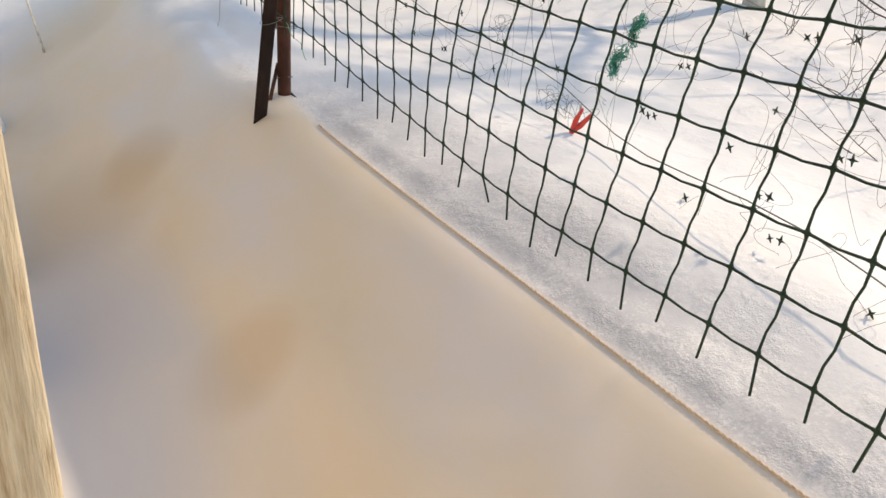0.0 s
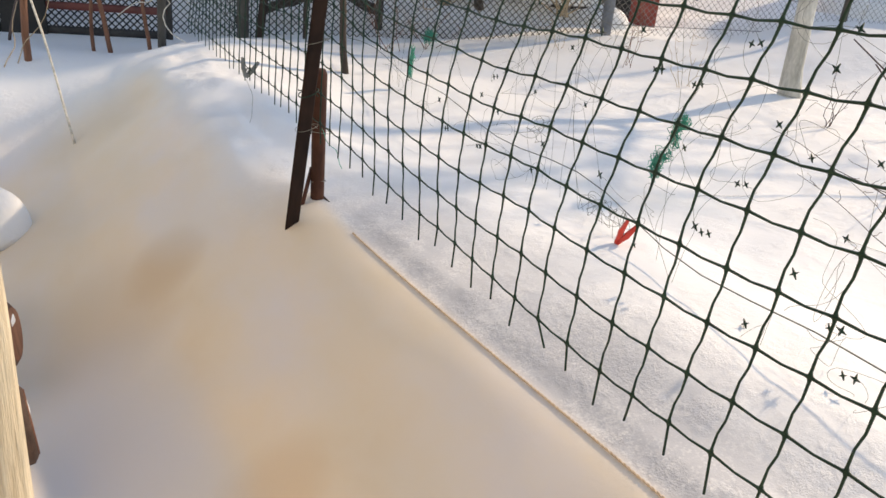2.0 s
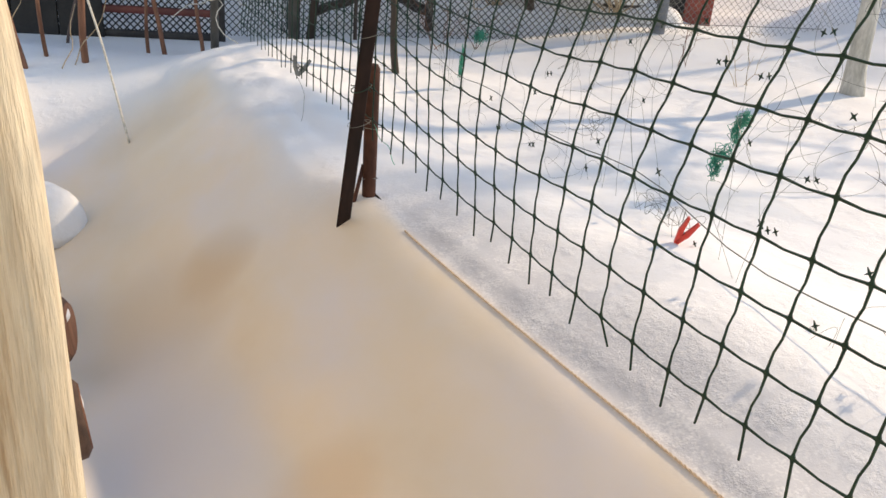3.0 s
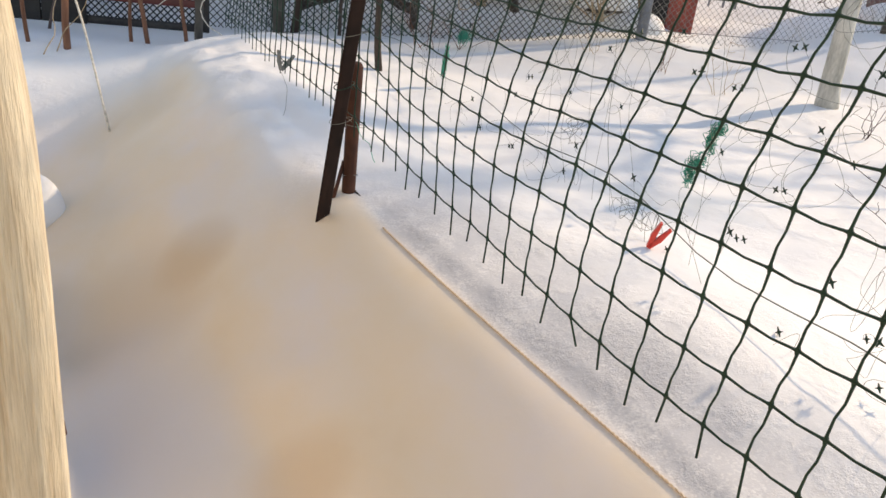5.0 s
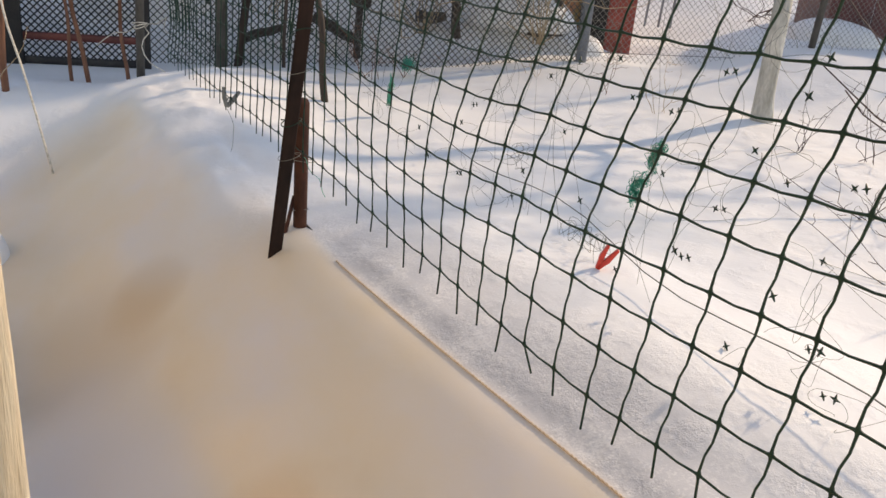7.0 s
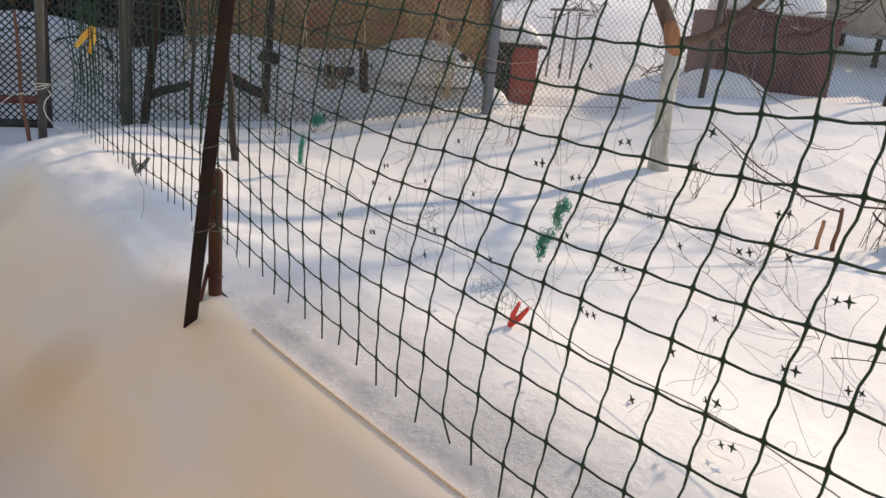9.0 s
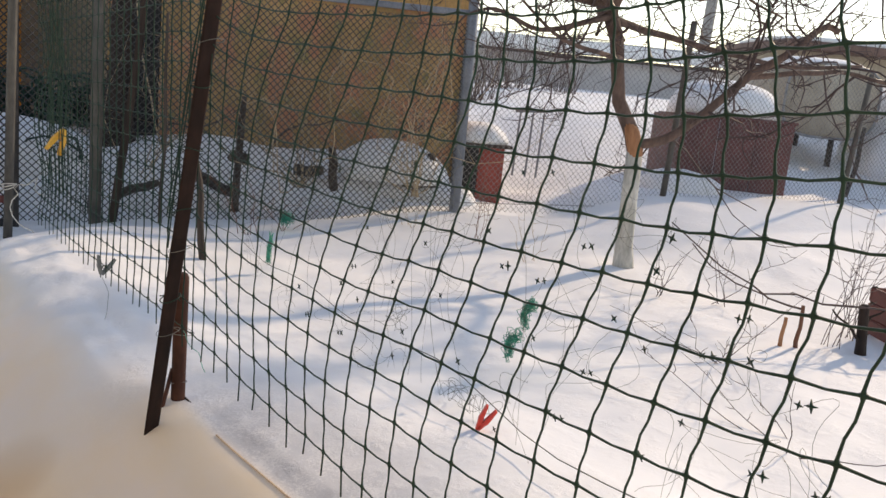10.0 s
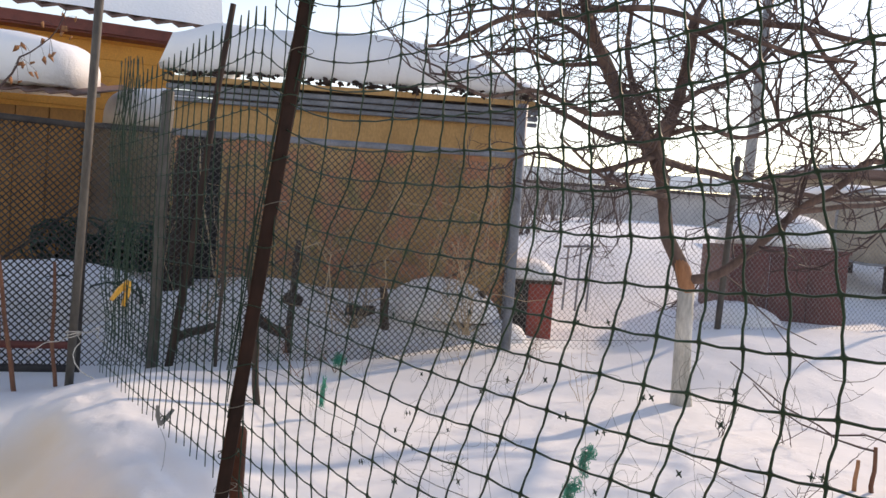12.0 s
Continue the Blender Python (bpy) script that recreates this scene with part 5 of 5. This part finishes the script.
def make_stump_corner():
    for i, (r, h, lean, w, mat, label) in enumerate([(2.30, 0.24, 0.03, 0.013, STICK, "cut reddish stump stick in the snow"), (2.19, 0.16, -0.02, 0.013, SCAR, "short pale cut stick in the snow")]):
        g = G(r, 4.3)
        stake((g.x, g.y, snow_height(g.x, g.y)), (g.x - lean, g.y, h), w, mat, label, "cut sticks in the snow", 110 + i)
    trunk = thing("cut_stump", "dark cut shrub stump with side twigs in snow", "stump")
    base, top = G(2.66, 4.3, -0.1), G(2.62, 4.3, 0.27)
    part("trunk", Shape().tube([base, base.lerp(top, 0.4), base.lerp(top, 0.97), top], [0.036, 0.028, 0.026, 0.020], 12), DEADBARK, trunk)
    part("twig", Shape().tube(wiggle(G(2.65, 4.3, 0.05), G(2.42, 4.25, 0.24), 8, 0.03, 810), [0.010 - 0.0007 * k for k in range(9)], 6), DEADBARK, trunk)
    part("twig", Shape().tube(wiggle(G(2.64, 4.3, 0.15), G(2.80, 4.28, 0.34), 8, 0.04, 811), [0.009 - 0.0007 * k for k in range(9)], 6), DEADBARK, trunk)
    crate = thing("crate", "low dark red slatted crate standing in the snow", "crate")
    RX, FX = Vector((RV.x, RV.y, 0)), Vector((FV.x, FV.y, 0))
    c = G(3.05, 4.42)
    for k in range(3):
        z = 0.06 + 0.095 * k
        part("slat", Shape().box(frame_at(c + Vector((0, 0, z)), RX), 0.32, 0.016, 0.082, 0.003), REDBOARD, crate, flat=True)
        part("slat", Shape().box(frame_at(c - RX * 0.15 + FX * 0.14 + Vector((0, 0, z)), FX), 0.26, 0.016, 0.082, 0.003), DKRED, crate, flat=True)
        part("slat", Shape().box(frame_at(c + FX * 0.28 + Vector((0, 0, z)), RX), 0.32, 0.016, 0.082, 0.003), DKRED, crate, flat=True)
    for u, v in ((-0.145, 0.012), (0.145, 0.012), (-0.145, 0.268), (0.145, 0.268)):
        part("corner_post", Shape().box(frame_at(c + RX * u + FX * v + Vector((0, 0, 0.13)), (0, 0, 1), RX), 0.34, 0.022, 0.022, 0.003), DARKWOOD, crate, flat=True)
    # long thin branches bowed over the snow
    runs = [[(1.50, 0.62), (1.66, 0.51), (1.81, 0.41), (1.98, 0.33), (2.08, 0.26), (2.20, 0.23), (2.29, 0.22)],
            [(1.62, 0.52), (1.73, 0.42), (1.88, 0.33), (2.04, 0.29), (2.22, 0.30), (2.37, 0.26), (2.62, 0.26), (2.90, 0.25)]]
    for i, run in enumerate(runs):
        pts = [G(r, 4.3 - 0.02 * i, z) + noise.noise_vector(Vector((r * 5, z * 5, i))) * 0.012 for r, z in run]
        ob = thing("bowed_branch", "long thin dark branch bowed over the snow", "branch", "bowed branches over the snow")
        part("stem", Shape().tube(pts, [0.0035 + 0.0012 * k / len(pts) * 3 for k in range(len(pts))], 6), TWIG, ob)
        for k in range(1, len(pts) - 1):
            e = pts[k] + Vector((0.05 * math.sin(k * 2.1 + i), 0.04 * math.cos(k * 1.7), 0.06 * math.sin(k * 1.3 + i)))
            part("side_twig", Shape().tube([pts[k], pts[k].lerp(e, 0.5) + Vector((0, 0, 0.008)), e], [0.0022, 0.0018, 0.0012], 4), TWIG, ob)


make_stump_corner()
vine_run = [G(-2.05, 6.9, 1.75), G(-2.03, 6.9, 1.52), G(-1.99, 6.9, 1.20), G(-1.91, 6.9, 0.88), G(-1.87, 6.9, 0.66), G(-1.80, 6.9, 0.45)]
tagged(new("dried_plant", Shape().tube(vine_run, 0.007, 6).mesh("dried_plant", DRYSTEM)), "pale dry vine stem hanging by the fence", "stem")


def make_left_clutter():
    rng = random.Random(77)
    trunk = thing("dead_trunk", "thick dark brown dead trunk standing beside the shed", "trunk")
    base, top = G(-2.42, 7.62, 0.15), G(-2.36, 7.62, 1.74)
    s = Shape()
    n = 12
    pts = [base.lerp(top, k / n) + Vector((0.012 * math.sin(k * 1.1), 0.012 * math.cos(k * 0.9), 0)) for k in range(n + 1)]
    s.tube(pts, [0.20 - 0.10 * smooth(0, 0.55, k / n) + 0.008 * math.sin(k * 2.2) for k in range(n + 1)], 12)
    part("trunk", s, DEADBARK, trunk)
    for k in range(5):
        a = pts[4 + k]
        e = a + RV.to_3d() * rng.choice((-1, 1)) * rng.uniform(0.10, 0.22) + Vector((0, 0, rng.uniform(0.05, 0.3)))
        part("branch_stub", Shape().tube(wiggle(a, e, 5, 0.05, 600 + k), [0.020, 0.017, 0.014, 0.011, 0.009, 0.006], 6), DEADBARK, trunk)
    heap = thing("net_heap", "crumpled dark green netting heaped behind the fence", "netting")
    for i in range(52):
        low = i >= 42
        c = G(rng.uniform(-3.75, -2.62), (7.0 if low else 7.85) + rng.uniform(-0.12, 0.12), 0.12 if low else 0.55)
        loop = []
        rr, hh, ph = rng.uniform(0.10, 0.22), rng.uniform(0.18, 0.44), rng.uniform(0, 6)
        for k in range(22):
            w = ph + k * 0.42
            q = noise.noise_vector(Vector((i * 2.7, k * 0.4, 3))) * 0.08
            loop.append(c + RV.to_3d() * rr * math.cos(w) + FV.to_3d() * 0.08 * math.sin(w * 1.3) + Vector((0, 0, hh * (0.5 + 0.5 * math.sin(w)))) + q)
        part("netting_strand", Shape().tube(loop, 0.011, 4), NET if i % 3 else TWINEDARK, heap)


make_left_clutter()


def make_vine():
    rng = random.Random(8)
    v = thing("vine", "thin dark vine with a few dry leaves", "vine")
    pts = wiggle(G(-3.02, 5.6, 1.85), G(-2.58, 5.6, 2.42), 12, 0.12, 140)
    part("stem", Shape().tube(pts, [0.008 - 0.0004 * k for k in range(13)], 5), TWIG, v)
    part("stem", Shape().tube(wiggle(G(-3.45, 5.45, -0.2), pts[0], 14, 0.15, 141), [0.012 - 0.0003 * k for k in range(15)], 6), TWIG, v)
    for k in range(3, 13):
        a = pts[k]
        for _ in range(2):
            e = a + Vector((rng.gauss(0, 0.05), rng.gauss(0, 0.05), rng.gauss(-0.04, 0.05)))
            part("stalk", Shape().tube([a, a.lerp(e, 0.5) + Vector((0, 0, 0.01)), e], 0.0015, 3), TWIG, v)
            w = rng.uniform(0.03, 0.055)
            u = Vector((rng.gauss(0, 1), rng.gauss(0, 1), rng.gauss(-1, 0.6))).normalized()
            sd_ = u.orthogonal().normalized()
            nrm = u.cross(sd_)
            loop = [e, e + u * w * 0.5 + sd_ * w * 0.5 + nrm * 0.006, e + u * w + sd_ * w * 0.25, e + u * w * 1.5, e + u * w - sd_ * w * 0.3, e + u * w * 0.5 - sd_ * w * 0.5 + nrm * 0.006]
            part("leaf", Shape().prism(loop, nrm * 0.0012), DRYLEAF, v, "curled dry brown leaf")


make_vine()


# ---------- distance ----------
def make_far():
    RX, FX = Vector((RV.x, RV.y, 0)), Vector((FV.x, FV.y, 0))
    barn = thing("far_building", "long low grey outbuilding with snowy roof", "building")
    part("wall", Shape().box(frame_at(G(8.5, 26.0, 1.7), RX), 17.0, 4.0, 1.4), FARWALL, barn, flat=True)
    s = Shape()
    a, b = G(-0.3, 23.7, 2.36), G(17.3, 23.7, 2.48)
    s.prism([a, b, b + FX * 2.4 + Vector((0, 0, 0.15)), a + FX * 2.4 + Vector((0, 0, 0.15))], Vector((0, 0, 0.40)))
    part("roof", s, SNOWCAP, barn, "snow-covered roof")
    part("eave", Shape().box(frame_at(G(8.5, 23.72, 2.34), RX), 17.6, 0.06, 0.08), DARKWOOD, barn, flat=True)
    hut = thing("far_shed", "low tan shed beyond the garden", "shed")
    part("wall", Shape().box(frame_at(G(8.2, 14.5, 1.35), RX), 4.2, 2.4, 1.9), BEIGE, hut, flat=True)
    part("roof", Shape().box(frame_at(G(8.2, 14.4, 2.36), RX), 4.6, 2.9, 0.14, 0.02), CORR, hut, flat=True)
    tagged(dome("far_shed_snow", G(8.2, 14.4, 2.42), RX, 2.2, 1.3, 0.14, SNOWCAP, seed=31, power=4), "thin snow layer on the far shed", "snow")
    tank = thing("storage_tank", "large beige round-bottomed tank beyond the fence", "tank")
    n = 16
    a = [G(5.5 + 0.62 * math.copysign(abs(math.cos(w)) ** 0.55, math.cos(w)), 10.5, 1.48 + 0.46 * math.copysign(abs(math.sin(w)) ** 0.6, math.sin(w))) for w in [2 * math.pi * (k + 0.5) / 24 for k in range(24)]]
    s = Shape()
    s.prism(a, FX * 1.8)
    part("shell", s, BEIGE, tank)
    part("rim", Shape().tube(a + [a[0]], 0.018, 6), GREYSTEEL, tank)
    for r in (5.15, 5.85):
        part("leg", Shape().tube([G(r, 11.0, 0.2), G(r, 11.0, 1.15)], 0.04, 8), DARKWOOD, tank)
        part("leg", Shape().tube([G(r, 12.0, 0.2), G(r, 12.0, 1.15)], 0.04, 8), DARKWOOD, tank)
    tagged(dome("settled_snow", G(5.5, 11.35, 1.90), RX, 0.55, 0.85, 0.14, SNOWCAP, seed=33, power=3), "thin snow layer on the beige tank", "snow")
    frame_ = thing("hoop_frame", "pale snow-dusted hoop cover beyond the fence", "hoop")
    pts = [G(6.75 + 0.55 * math.cos(math.pi * k / 12), 10.0, 0.45 + 1.35 * math.sin(math.pi * k / 12)) for k in range(13)]
    s = Shape()
    s.prism(pts, FX * 1.5)
    part("cover", s, SNOWCAP, frame_)
    part("hoop", Shape().tube([p - FX * 0.02 for p in pts], 0.014, 6), GREYSTEEL, frame_)
    rack = thing("tube_rack", "small pale blue metal tube rack in snow", "rack")
    for r in (1.36, 1.5, 1.62):
        part("tube", Shape().tube([G(r, 9.2, 0.3), G(r + 0.02, 9.2, 1.0)], 0.012, 8), BLUEGREY, rack)
    part("bar", Shape().tube([G(1.32, 9.2, 1.0), G(1.72, 9.2, 1.03)], 0.013, 8), BLUEGREY, rack)
    pole = thing("utility_pole", "tall grey concrete utility pole", "pole")
    part("shaft", Shape().tube([G(9.05, 25.5, 0.5), G(9.35, 25.5, 10.5)], [0.19, 0.13], 12), GREYSTEEL, pole)
    part("crossarm", Shape().box(frame_at(G(9.32, 25.4, 9.6), RX), 1.6, 0.1, 0.1), GREYSTEEL, pole)
    for k, (r, f, h, w) in enumerate([(2.6, 19.5, 2.4, 0.5), (3.9, 20.0, 2.2, 0.6), (1.6, 17.0, 2.0, 0.5), (12.2, 20.0, 2.6, 0.7), (14.0, 20.5, 2.6, 0.8)]):
        rng = random.Random(200 + k)
        t = thing("bare_bush", "bare grey-brown bush in the distance", "bush", "far bushes")
        s = Shape()
        b = G(r, f, 0.7)
        for i in range(46):
            e = b + Vector((rng.gauss(0, w), rng.gauss(0, w), h * rng.uniform(0.5, 1.0)))
            q = wiggle(b + Vector((rng.gauss(0, 0.2), rng.gauss(0, 0.2), -0.1)), e, 6, 0.3, k * 60 + i)
            s.tube(q, [0.014 - 0.0016 * j for j in range(7)], 3, cap=False)
        part("branch_growth", s, TWIG, t)["kind"] = "stuff"


make_far()
